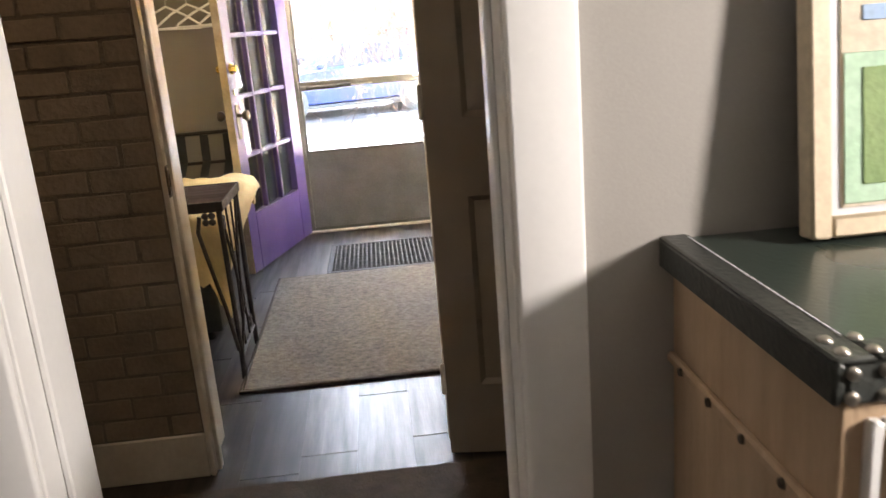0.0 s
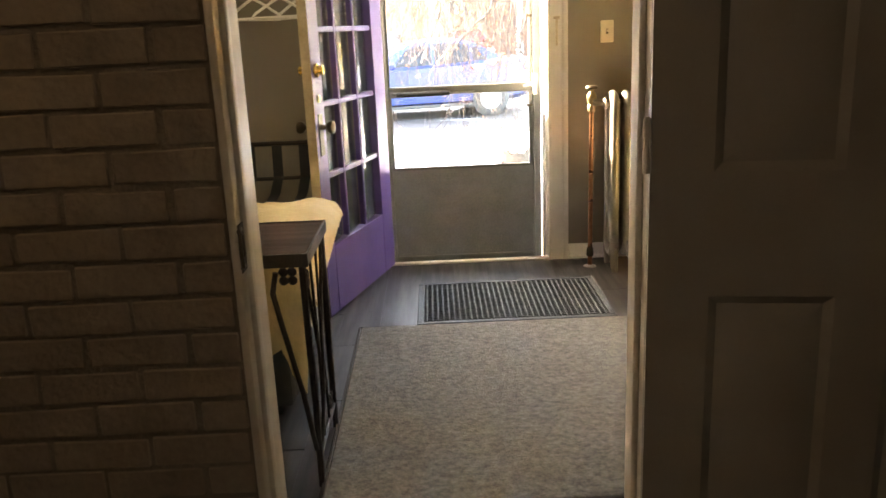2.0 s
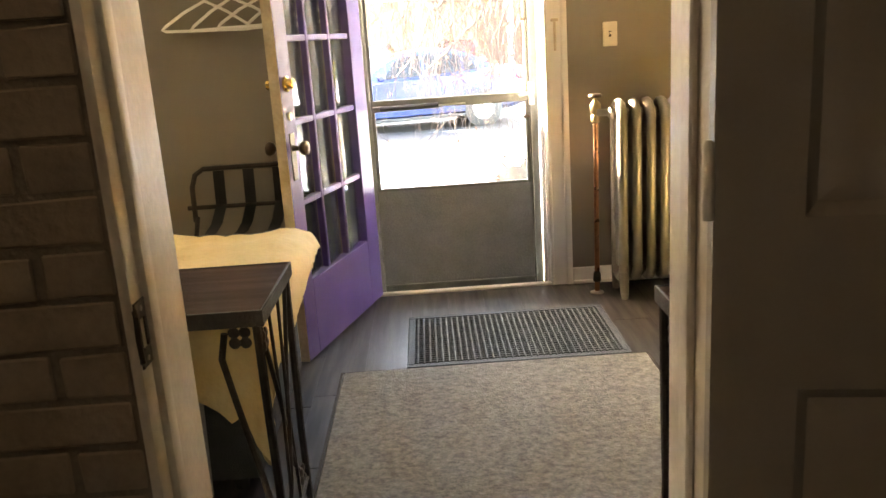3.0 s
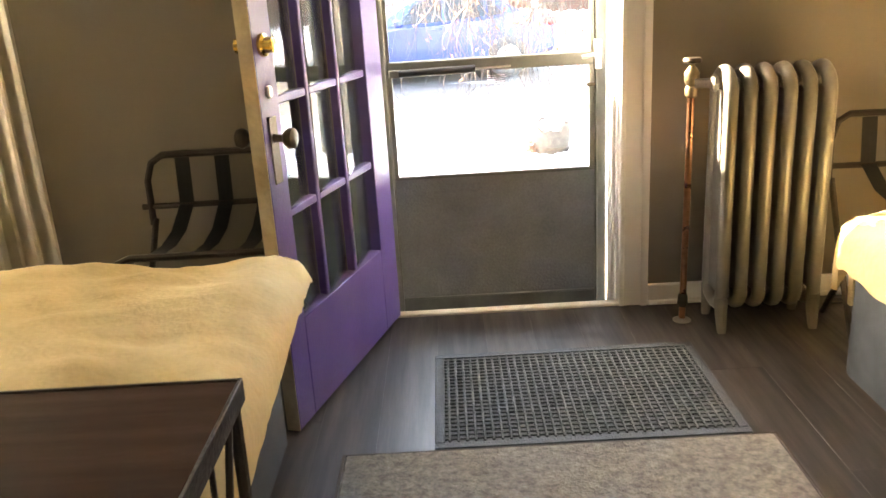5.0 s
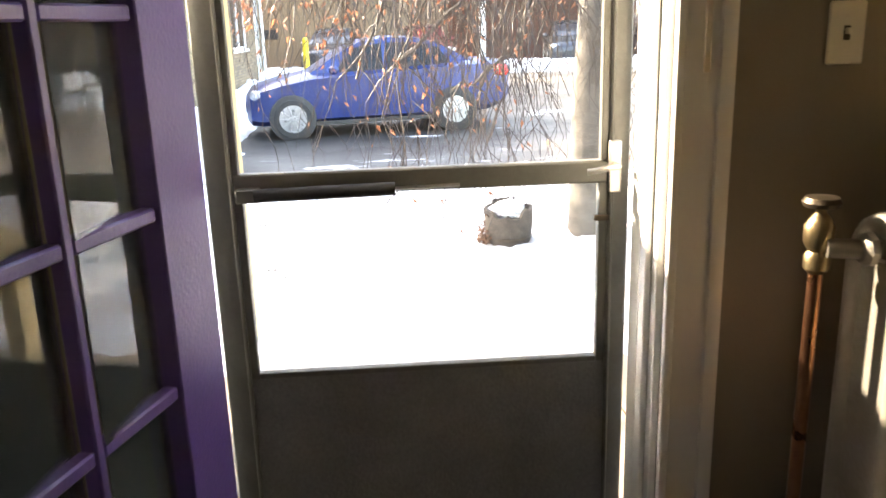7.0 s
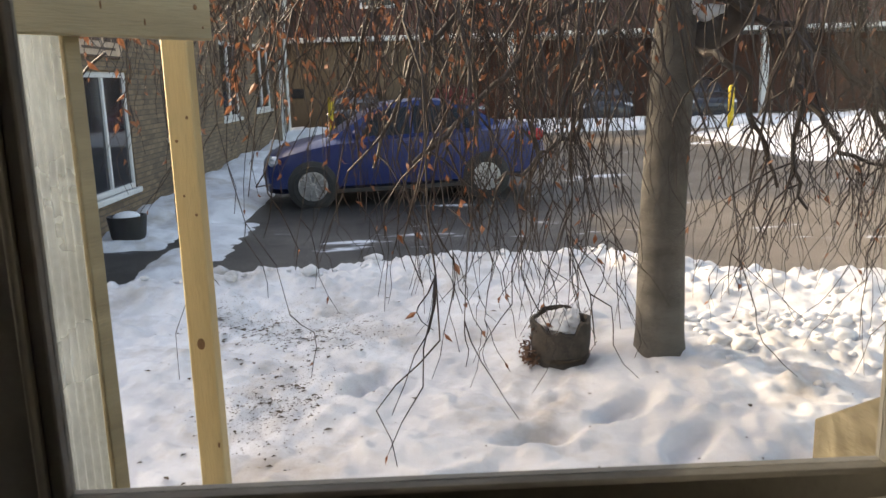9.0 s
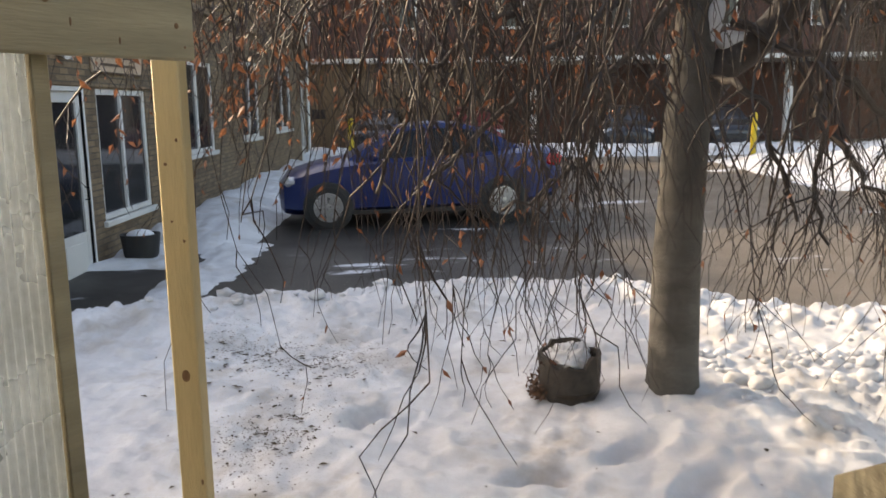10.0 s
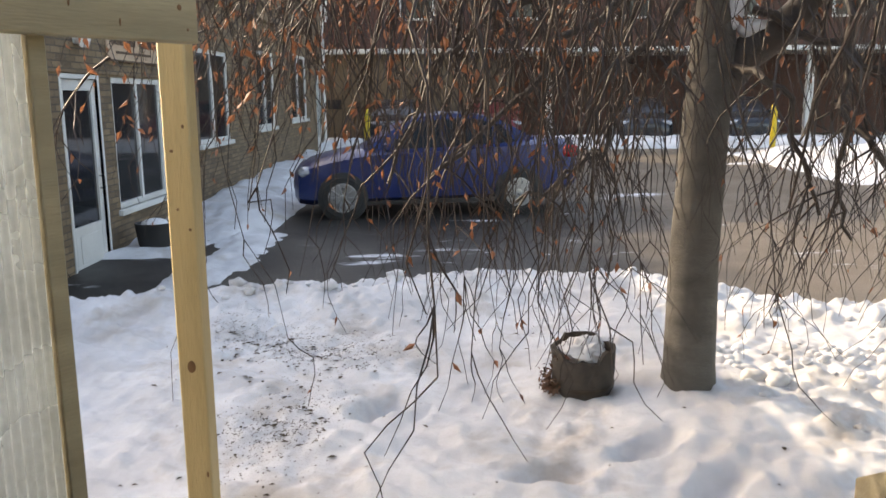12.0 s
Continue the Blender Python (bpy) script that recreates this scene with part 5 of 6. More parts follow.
for x, z, sx, sz in ((-0.36, 1.72, 0.7, 0.7), (-0.05, 1.69, 0.5, 0.5), (-0.03, 1.645, 0.25, 0.25), (-0.2, 1.65, 0.2, 0.6), (-0.31, 1.68, 0.2, 0.7)):
    o = part("knot", kn, None, ps)
    o.matrix_local = pose(x, -0.0382, z, 90, 0, 0) @ Matrix.Diagonal((sx, sz, 1, 1))
rl = thing("porch_railing", pose(1.02, 8.60, -0.15), "sloping weathered lumber handrail of the porch", "railing")
bm = boxes(((-0.019, -1.05, -0.079), (0.019, 0.0, 0.079)), bev=0.004)
for v in bm.verts:
    v.co.z += 0.481 - 0.62 * v.co.y
part("top_rail", bm, LUMBER_Y, rl)
for y in (-0.16, -0.95):
    part("post", boxes(((0.021, y - 0.045, 0), (0.11, y + 0.045, 0.47 - 0.62 * y)), bev=0.005), LUMBER_H, rl)

# ---- planter ----
pz = snow_height(0.65, 10.62)
pl = thing("planter_tub", pose(0.65, 10.62, pz - 0.02), "weathered half-barrel planter filled with snow", "planter")
bm = B()
lathe(bm, [(0.138, 0), (0.150, 0.06), (0.156, 0.12), (0.158, 0.18), (0.160, 0.245), (0.142, 0.25), (0.138, 0.15), (0.12, 0.13)], 36)
for v in bm.verts:
    a = math.atan2(v.co.y, v.co.x)
    if v.co.z > 0.2:
        v.co.z += 0.022 * noise.noise(Vector((math.cos(a) * 3, math.sin(a) * 3, 4))) + (0.03 if 0.9 < a < 2.2 else -0.045 if -2.3 < a < -1.2 else 0)
    q = 1 + 0.06 * noise.noise(v.co * 9)
    v.co.x, v.co.y = v.co.x * q, v.co.y * q
part("tub", bm, TUB, pl)
for z, r in ((0.045, 0.151),):
    part("hoop", lathe(B(), [(r, 0), (r + 0.003, 0.004), (r + 0.004, 0.02), (r + 0.001, 0.024)], 24, pose(0, 0, z)), BRONZE, pl)
bm = B()
bmesh.ops.create_icosphere(bm, subdivisions=5, radius=1)
for v in bm.verts:
    q = 1 + 0.16 * noise.noise(v.co * 4.5 + Vector((3, 1, 0))) + 0.18 * noise.noise(v.co * 2.2) + 0.07 * noise.noise(v.co * 6)
    v.co = Vector((v.co.x * 0.122 * q * (1 + 0.5 * noise.noise(v.co * 1.3)) + 0.015, v.co.y * 0.12 * q, 0.21 + v.co.z * 0.085 * q))
part("snow_cap", bm, SNOW, pl, "white cap of snow")
rng = random.Random(5)
bm = B()
for i in range(14):
    a, r = rng.uniform(0, 6.28), rng.uniform(0.06, 0.14)
    p = Vector((r * math.cos(a), r * math.sin(a), 0.2))
    tube(bm, [p, p + Vector((rng.uniform(-.03, .03), rng.uniform(-.03, .03), 0.06)), p + Vector((rng.uniform(-.07, .07), rng.uniform(-.07, .07), 0.1))], 0.002, 4, 0.001)
tagged(part("dead_stems", bm, BARK_DARK, pl), kind="stuff")
bm = B()
for i in range(150):
    p = Vector((rng.gauss(-0.165, 0.022), rng.gauss(-0.03, 0.05), abs(rng.gauss(0.06, 0.06))))
    d = Vector((rng.gauss(0, 1), rng.gauss(0, 1), rng.gauss(0, 0.8))).normalized() * rng.uniform(0.012, 0.03)
    e = d.cross(Vector((rng.gauss(0, 1), rng.gauss(0, 1), 1))).normalized() * d.length * 0.4
    bm.faces.new([bm.verts.new(p + q) for q in (-d, e, d, -e)])
tagged(part("dead_leaves", bm, DEADLEAF, pl, "brown withered leaves clinging to the tub", smooth=0), kind="stuff")


# ---- parked cars ----
def sedan(m, paint, label):
    """A small four-door saloon, front at -x, its middle at the origin."""
    car = thing("car", m, label, "car", "parked cars")
    #        x      zlow  zbelt  ztop  half-width low, belt, top
    st = [(-2.14, 0.30, 0.58, 0.64, 0.52, 0.50, 0.40), (-2.06, 0.22, 0.66, 0.72, 0.70, 0.68, 0.55), (-1.85, 0.20, 0.74, 0.82, 0.80, 0.80, 0.62), (-1.4, 0.20, 0.83, 0.92, 0.83, 0.84, 0.66),
          (-0.95, 0.20, 0.90, 0.99, 0.84, 0.85, 0.70), (-0.4, 0.20, 0.93, 0.99, 0.845, 0.85, 0.72), (0.3, 0.20, 0.95, 1.0, 0.845, 0.85, 0.72), (1.0, 0.20, 0.98, 1.03, 0.84, 0.85, 0.72),
          (1.45, 0.22, 1.0, 1.06, 0.83, 0.84, 0.70), (1.85, 0.26, 1.0, 1.07, 0.80, 0.80, 0.66), (2.12, 0.34, 0.94, 1.03, 0.73, 0.72, 0.60), (2.2, 0.42, 0.72, 0.80, 0.62, 0.62, 0.5)]
    st = [(-1.4 + (x + 1.4) * 0.8 if x < -1.4 else 1.45 + (x - 1.45) * 1.1 if x > 1.45 else x, *rest) for x, *rest in st]
    bm = B()
    rings = []
    for x, zl, zb, zt, wl, wb, wt in st:
        half = [(wl * 0.80, zl), (wl, zl + 0.09), (wl + 0.015, (zl + zb) / 2), (wb, zb), (wt, zt), (wt * 0.4, zt + 0.015)]
        rings.append([bm.verts.new((x, -a, b)) for a, b in half] + [bm.verts.new((x, a, b)) for a, b in reversed(half)])
    k = len(rings[0])
    for a, b in zip(rings, rings[1:]):
        for i in range(k):
            bm.faces.new((a[i], a[(i + 1) % k], b[(i + 1) % k], b[i]))
    bm.faces.new(rings[0])
    bm.faces.new(rings[-1][::-1])
    part("body", bm, paint, car, smooth=35)
    # cabin
    top = [(-1.02, 0.96, 0.97, 0.70), (-0.45, 1.30, 1.31, 0.60), (-0.15, 1.435, 1.445, 0.55), (0.35, 1.48, 1.49, 0.54), (0.75, 1.455, 1.465, 0.54), (1.1, 1.35, 1.36, 0.56), (1.62, 1.07, 1.08, 0.63)]
    bm = B()
    rings = []
    for x, z, zt, w in top:
        zb = 0.97
        rings.append([bm.verts.new((x, -0.74, zb - 0.03)), bm.verts.new((x, -w, z)), bm.verts.new((x, -w * 0.5, zt + 0.01)), bm.verts.new((x, w * 0.5, zt + 0.01)), bm.verts.new((x, w, z)), bm.verts.new((x, 0.74, zb - 0.03))])
    for a, b in zip(rings, rings[1:]):
        for i in range(5):
            bm.faces.new((a[i], a[i + 1], b[i + 1], b[i]))
    bm.faces.new(rings[0])
    bm.faces.new(rings[-1][::-1])
    part("cabin", bm, paint, car, smooth=35)
    # glazing laid on the cabin's slopes

    def side_point(x, f):
        for (xa, za, _, wa), (xb, zb, _, wb) in zip(top, top[1:]):
            if xa <= x <= xb:
                q = (x - xa) / (xb - xa)
                z, w = za + (zb - za) * q, wa + (wb - wa) * q
                return Vector((x, 0.74 + (w - 0.74) * f, 0.94 + (z - 0.94) * f))

    for s in (-1, 1):
        for xa, xb, xc, xd in ((-0.62, 0.18, 0.18, -0.30), (0.24, 0.95, 0.95, 0.24), (1.0, 1.34, 1.1, 1.0)):
            bm = B()
            lowr = [side_point(xa + (xb - xa) * q, 0.10) for q in (0, 0.25, 0.5, 0.75, 1)]
            uppr = [side_point(xd + (xc - xd) * q, 0.86) for q in (0, 0.25, 0.5, 0.75, 1)]
            A = [bm.verts.new((p.x, s * (p.y + 0.012), p.z)) for p in lowr]
            C = [bm.verts.new((p.x, s * (p.y + 0.012), p.z)) for p in uppr]
            for i in range(4):
                bm.faces.new((A[i], A[i + 1], C[i + 1], C[i]))
            bmesh.ops.solidify(bm, geom=bm.faces, thickness=0.008)
            part("side_window", bm, WINGLASS, car)
    bm = B()
    v = [bm.verts.new(p) for p in ((-0.98, -0.60, 0.995), (-0.98, 0.60, 0.995), (-0.24, 0.46, 1.425), (-0.24, -0.46, 1.425))]
    bm.faces.new(v)
    bmesh.ops.solidify(bm, geom=bm.faces, thickness=0.012)
    part("windscreen", bm, WINGLASS, car)
    bm = B()
    v = [bm.verts.new(p) for p in ((1.56, -0.55, 1.115), (1.56, 0.55, 1.115), (1.06, 0.46, 1.40), (1.06, -0.46, 1.40))]
    bm.faces.new(v)
    bmesh.ops.solidify(bm, geom=bm.faces, thickness=0.012)
    part("rear_window", bm, WINGLASS, car)
    for s in (-1, 1):
        part("headlight", boxes(((-1.93, s * 0.48, 0.62), (-1.60, s * 0.80, 0.765)), bev=0.05), HEADL, car)
        part("tail_light", boxes(((1.97, s * 0.56, 0.80), (2.24, s * 0.80, 0.98)), bev=0.045), TAIL, car)
        part("mirror", boxes(((-0.70, s * 0.82, 0.96), (-0.55, s * 0.99, 1.09)), bev=0.035), paint, car)
        for x in (0.05, 0.85):
            part("door_handle", boxes(((x - 0.09, s * 0.845, 0.86), (x + 0.09, s * 0.872, 0.89)), bev=0.01), paint, car)
        part("sill_trim", boxes(((-0.95, s * 0.80, 0.19), (0.95, s * 0.862, 0.25)), bev=0.01), RUBBER, car)
        for x in (-0.50, 0.21, 0.98):
            part("door_gap", boxes(((x - 0.004, s * 0.8555, 0.30), (x + 0.004, s * 0.8585, 0.90))), RUBBER, car)
    part("grille", boxes(((-2.01, -0.34, 0.40), (-1.95, 0.34, 0.56)), bev=0.02), RUBBER, car)
    part("number_plate", boxes(((2.27, -0.2, 0.62), (2.285, 0.2, 0.75)), bev=0.004), WHITE_OUT, car)
    for x in (-1.30, 1.30):
        for s in (-1, 1):
            # black disc stands in for the shaded hollow round the wheel
            part("wheel_arch", lathe(B(), [(0.365, -0.12), (0.365, 0.0), (0.35, 0.006)], 28, pose(x, s * 0.853, 0.315, -90 * s, 0, 0)), RUBBER, car)
            w = part("wheel", lathe(B(), [(0.20, -0.18), (0.29, -0.18), (0.31, -0.15), (0.31, -0.03), (0.29, 0.0), (0.215, 0.004), (0.21, -0.012)], 28, pose(x, s * 0.868, 0.31, -90 * s, 0, 0)), TYRE, car)
            cap = B()
            lathe(cap, [(0.212, -0.012), (0.212, 0.002), (0.195, 0.006), (0.19, -0.004), (0.05, -0.004)], 28, pose(x, s * 0.868, 0.31, -90 * s, 0, 0))
            # black plate behind the spokes draws their gaps as dark
            part("rim", cap, RUBBER, w)
            for i in range(10):
                bm = B()
                box(bm, (0.05, -0.0125, 0), (0.20, 0.0125, 0.012), 0.004)
                for q in bm.verts:
                    q.co = pose(x, s * 0.868, 0.31, -90 * s, 0, 0) @ (Matrix.Rotation(i * math.pi / 5, 4, "Z") @ q.co)
                part("spoke", bm, HUBCAP, w)
            part("hub", lathe(B(), [(0.055, 0), (0.05, 0.014), (0.02, 0.018)], 14, pose(x, s * 0.868, 0.31, -90 * s, 0, 0)), HUBCAP, w)
            part("rim_ring", lathe(B(), [(0.214, 0.0), (0.214, 0.008), (0.192, 0.01), (0.190, 0.0)], 28, pose(x, s * 0.868, 0.31, -90 * s, 0, 0)), HUBCAP, w)
    return car


YAW = math.degrees(math.atan2(0.40, 2.57))
sedan(pose(-0.31 - 0.868 * math.sin(radians(YAW)), 18.61 + 0.868 * math.cos(radians(YAW)), -0.385, 0, -0.6, YAW), CARBLUE, "blue compact saloon car parked on the wet driveway")
sedan(pose(6.3, 34.6, ground_z(34) - 0.0, 0, 0, 82), CARDARK, "dark grey car parked in the far lot")
sedan(pose(1.2, 35.2, ground_z(34) - 0.0, 0, 0, 96), CARRED, "dark red car parked in the far lot")
sedan(pose(9.6, 34.9, ground_z(34) - 0.0, 0, 0, 88), CARDARK, "dark car parked in the far lot")
sedan(pose(-1.9, 34.2, ground_z(34) - 0.0, 0, 0, 86), CARDARK, "dark car beside the beige wall")

# ---- brick building next door ----
BX = -3.96
bl2 = thing("brick_building", pose(BX, 14.6, -0.5), "tan brick building with white-framed windows and sign", "building")
openings = [(0.46, 1.32, 0.0, 2.06), (1.70, 3.34, 0.55, 2.10), (4.95, 6.75, 1.12, 2.62), (8.9, 10.5, 1.22, 2.80), (12.4, 14.5, 1.28, 2.90), (16.1, 16.7, 0.2, 2.55)]
# HB and YS: roof line out of view, set by where sun meets yard
L, HB, HB2, YS = 17.6, 3.4, 6.6, 10.9
bm = B()
y = 0.0
for a, b, z0, z1 in openings:
    box(bm, (-0.3, y, 0), (0, a, HB))
    if z0 > 0:
        box(bm, (-0.3, a, 0), (0, b, z0))
    box(bm, (-0.3, a, z1), (0, b, HB))
    y = b
box(bm, (-0.3, y, 0), (0, L, HB))
box(bm, (-0.3, YS, HB), (0, L, HB2))
box(bm, (-9, YS, HB), (-0.3, YS + 0.3, HB2))
# unseen nearer stretch of building, added to throw the yard into shade
box(bm, (-9, -2.7, 0), (-0.3, -2.4, HB))
box(bm, (-0.3, -2.7, 0), (0, 0, HB))
part("wall", bm, BRICK_TAN, bl2, smooth=0)
# near-black sheet stands in for the unlit rooms behind the openings
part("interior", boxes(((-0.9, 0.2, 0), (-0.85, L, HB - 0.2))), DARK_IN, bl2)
part("roof", boxes(((-9, -2.8, HB), (0.1, YS, HB + 0.12)), bev=0.02), BRICK_TAN, bl2)
part("roof", boxes(((-9, YS, HB2), (0.1, L + 0.4, HB2 + 0.2)), bev=0.02), BRICK_TAN, bl2)
part("soldier_course", boxes(((0.001, -0.02, 2.12), (0.02, 4.3, 2.19)), bev=0.003), BRICK_TAN, bl2)
part("end_wall", boxes(((-9, L, 0), (0, L + 0.3, HB2))), BRICK_TAN, bl2)
for k, (a, b, z0, z1) in enumerate(openings):
    if z0 < 0.3:
        d = part("door", boxes(((-0.08, a, z0), (-0.03, a + 0.1, z1)), ((-0.08, b - 0.1, z0), (-0.03, b, z1)), ((-0.08, a + 0.1, z1 - 0.12), (-0.03, b - 0.1, z1)), ((-0.08, a + 0.1, z0), (-0.03, b - 0.1, z0 + 0.5)), bev=0.005), WHITE_OUT, bl2, "white storm door")
        part("door_glass", boxes(((-0.062, a + 0.1, z0 + 0.5), (-0.054, b - 0.1, z1 - 0.12))), WINGLASS, d)
        part("moulded_panel", boxes(((-0.03, a + 0.2, z0 + 0.1), (-0.022, b - 0.2, z0 + 0.4)), bev=0.003), WHITE_OUT, d)
        part("handle", tube(B(), [(-0.03, b - 0.06, z0 + 1.0), (0.02, b - 0.06, z0 + 1.0), (0.02, b - 0.06, z0 + 0.86), (-0.03, b - 0.06, z0 + 0.86)], 0.008, 6), RUBBER, d)
        part("frame", boxes(((-0.1, a - 0.04, z0), (0.01, a, z1 + 0.05)), ((-0.1, b, z0), (0.01, b + 0.04, z1 + 0.05)), ((-0.1, a, z1), (0.01, b, z1 + 0.05)), bev=0.004), WHITE_OUT, d)
    else:
        w = part("window", boxes(((-0.1, a, z0), (-0.02, a + 0.07, z1)), ((-0.1, b - 0.07, z0), (-0.02, b, z1)), ((-0.1, a + 0.07, z1 - 0.07), (-0.02, b - 0.07, z1)), ((-0.1, a + 0.07, z0), (-0.02, b - 0.07, z0 + 0.07)), bev=0.005), WHITE_OUT, bl2)
        mid = (a + b) / 2
        part("mullion", boxes(((-0.09, mid - 0.03, z0 + 0.07), (-0.025, mid + 0.03, z1 - 0.07)), bev=0.004), WHITE_OUT, w)
        part("pane", boxes(((-0.065, a + 0.07, z0 + 0.07), (-0.057, mid - 0.03, z1 - 0.07))), WINGLASS, w)
        part("pane", boxes(((-0.055, mid + 0.03, z0 + 0.07), (-0.047, b - 0.07, z1 - 0.07))), WINGLASS, w)
        part("sill", boxes(((-0.1, a - 0.06, z0 - 0.07), (0.05, b + 0.06, z0)), bev=0.006), WHITE_OUT, w)
        part("red_curtain", boxes(((-0.14, mid + 0.1, z0 + 0.05), (-0.12, b - 0.07, z1 - 0.1))), CURTAIN_RED, w)
sg = part("sign", boxes(((0.0, 1.62, 2.28), (0.03, 3.2, 2.66)), bev=0.008), SIGNW, bl2, "weathered shop sign with a rim and lettering")
part("rim", boxes(((0.03, 1.62, 2.28), (0.038, 3.2, 2.30)), ((0.03, 1.62, 2.64), (0.038, 3.2, 2.66)), bev=0.002), SIGNTXT, sg)
for i, w in enumerate((0.08, 0.07, 0.08, 0.07, 0.06, 0.07, 0.08, 0.06, 0.0, 0.08, 0.08, 0.06, 0.08, 0.08, 0.06)):
    if w:
        part("lettering_bar", boxes(((0.03, 1.72 + i * 0.094, 2.47), (0.036, 1.72 + i * 0.094 + w, 2.59))), SIGNTXT, sg)
part("lettering_line", boxes(((0.03, 1.85, 2.37), (0.036, 2.95, 2.40))), SIGNTXT, sg)
lt = part("wall_light", boxes(((0.0, 0.8, 2.42), (0.05, 0.92, 2.5)), bev=0.01), WHITE_OUT, bl2)
for y in (0.82, 0.9):
    part("flood_head", lathe(B(), [(0.03, 0), (0.05, 0.08), (0.052, 0.1)], 12, pose(0.04, y, 2.46, 0, 110, 20 if y > 0.85 else -20)), WHITE_OUT, lt)
part("downpipe", tube(B(), [(0.05, 17.2, 0.2), (0.05, 17.2, 5.8)], 0.045, 8), WHITE_OUT, bl2)
pot = thing("plant_pot", pose(-3.55, 16.25, ground_z(16) - 0.02), "dark plant pot with a dead plant and snow", "plant pot")
part("pot", lathe(B(), [(0.16, 0), (0.2, 0.12), (0.23, 0.36), (0.2, 0.36), (0.18, 0.3)], 20), RUBBER, pot)
bm = B()
bmesh.ops.create_icosphere(bm, subdivisions=3, radius=0.16, matrix=Matrix.Translation((0, 0, 0.34)) @ Matrix.Diagonal((1, 1, 0.45, 1)))
part("snow_cap", bm, SNOW, pot)

# ---- far side of the lot ----
fb = thing("far_building", pose(0, 37.0, -0.3), "long beige and red-brick building across the lot", "building")
part("lower_wall", boxes(((-14, 0, 0), (2.2, 0.4, 3.15))), BEIGE_SIDING, fb)
part("carport_back", boxes(((2.2, 3.0, 0), (40, 3.4, 3.15))), BRICK_RED, fb)
part("roof_edge", boxes(((-14, -0.3, 3.15), (40, 3.4, 3.32)), bev=0.02), WHITE_OUT, fb, "white painted roof edge")
part("upper_wall", boxes(((-14, 1.2, 3.32), (40, 1.6, 8.5))), BRICK_RED, fb)
for x in (3.5, 9.5, 12.9, 18, 24):
    part("column", boxes(((x - 0.12, 0.0, 0), (x + 0.12, 0.24, 3.15)), bev=0.01), WHITE_OUT, fb)
for x in (-6, -2, 2, 6, 10, 14):
    w = part("window", boxes(((x, 1.15, 4.4), (x + 1.3, 1.19, 6.0)), bev=0.01), WHITE_OUT, fb)
    part("pane", boxes(((x + 0.1, 1.13, 4.5), (x + 1.2, 1.148, 5.9))), WINGLASS, w)
part("vent", boxes(((-4.6, -0.03, 1.2), (-4.1, 0.0, 1.55)), bev=0.01), DARK_IN, fb)
for x, y in ((-2.42, 29.7), (8.95, 29.95)):
    b_ = thing("bollard", pose(x, y, ground_z(y) - 0.02), "yellow painted steel bollard at the lot's edge", "bollard", "yellow bollards")
    part("pipe", lathe(B(), [(0.085, 0), (0.085, 1.2), (0.075, 1.26), (0.04, 1.29)], 16), YELLOW, b_)

# ---- weeping beech ----
tree = thing("weeping_beech", pose(1.16, 10.57, -0.2), "weeping beech with bare hanging branches and copper leaves", "tree")
bm = B()
tp = [Vector(p) for p in ((0, 0, 0), (0.0, 0, 0.25), (0.0, 0, 0.8), (0.022, 0, 1.4), (0.045, 0, 1.66), (0.04, 0.01, 2.0), (0.01, 0.02, 2.6), (0.02, 0.03, 3.2), (0.0, 0.05, 3.8))]
n = 20
rings = []
for i, p in enumerate(tp):
    r = (0.148, 0.124, 0.114, 0.108, 0.116, 0.074, 0.066, 0.055, 0.04)[i]
    rings.append([bm.verts.new(p + Vector((math.cos(2 * math.pi * k / n), math.sin(2 * math.pi * k / n), 0)) * r * (1 + 0.05 * noise.noise(Vector((k * 0.9, i * 0.7, 2))))) for k in range(n)])
for a, b in zip(rings, rings[1:]):
    for k in range(n):
        bm.faces.new((a[k], a[(k + 1) % n], b[(k + 1) % n], b[k]))
part("trunk", bm, BARK, tree, "smooth grey trunk")
bm = B()
tube(bm, [(0.02, 0, 1.46), (0.10, -0.005, 1.62), (0.19, -0.01, 1.73), (0.30, -0.02, 1.80), (0.41, -0.03, 1.91), (0.52, -0.04, 2.08), (0.62, -0.1, 2.45), (0.95, -0.2, 2.95), (1.4, -0.25, 3.3)], 0.098, 14, 0.042)
part("limb", bm, BOUGH, tree, "dark limb forking from the trunk")
bm = B()
bmesh.ops.create_icosphere(bm, subdivisions=3, radius=1, matrix=Matrix.Translation((0.125, -0.03, 1.93)) @ Matrix.Rotation(radians(14), 4, "Y") @ Matrix.Diagonal((0.042, 0.05, 0.115, 1)))
bmesh.ops.create_icosphere(bm, subdivisions=3, radius=1, matrix=Matrix.Translation((0.23, -0.02, 1.835)) @ Matrix.Diagonal((0.09, 0.05, 0.05, 1)))
for v in bm.verts:
    v.co += Vector((1, 1, 1)) * 0.016 * noise.noise(v.co * 14)
part("snow_in_fork", bm, SNOW, tree, "snow caught in the fork")
rng = random.Random(21)
limbs = []
for i in range(13):
    a = i * 2.399 + 0.4
    R = rng.uniform(1.3, 2.6)
    z0 = rng.uniform(2.2, 3.6)
    d = Vector((math.cos(a), math.sin(a), 0))
    pts = [Vector((0.03, 0.02, z0)), d * R * 0.3 + Vector((0, 0, z0 + 0.35)), d * R * 0.65 + Vector((rng.uniform(-.15, .15), rng.uniform(-.15, .15), z0 + 0.4)), d * R + Vector((rng.uniform(-.2, .2), rng.uniform(-.2, .2), z0 + 0.05))]
    part("limb", tube(B(), pts, 0.05, 8, 0.018), BARK_DARK, tree)
    limbs.append(pts)


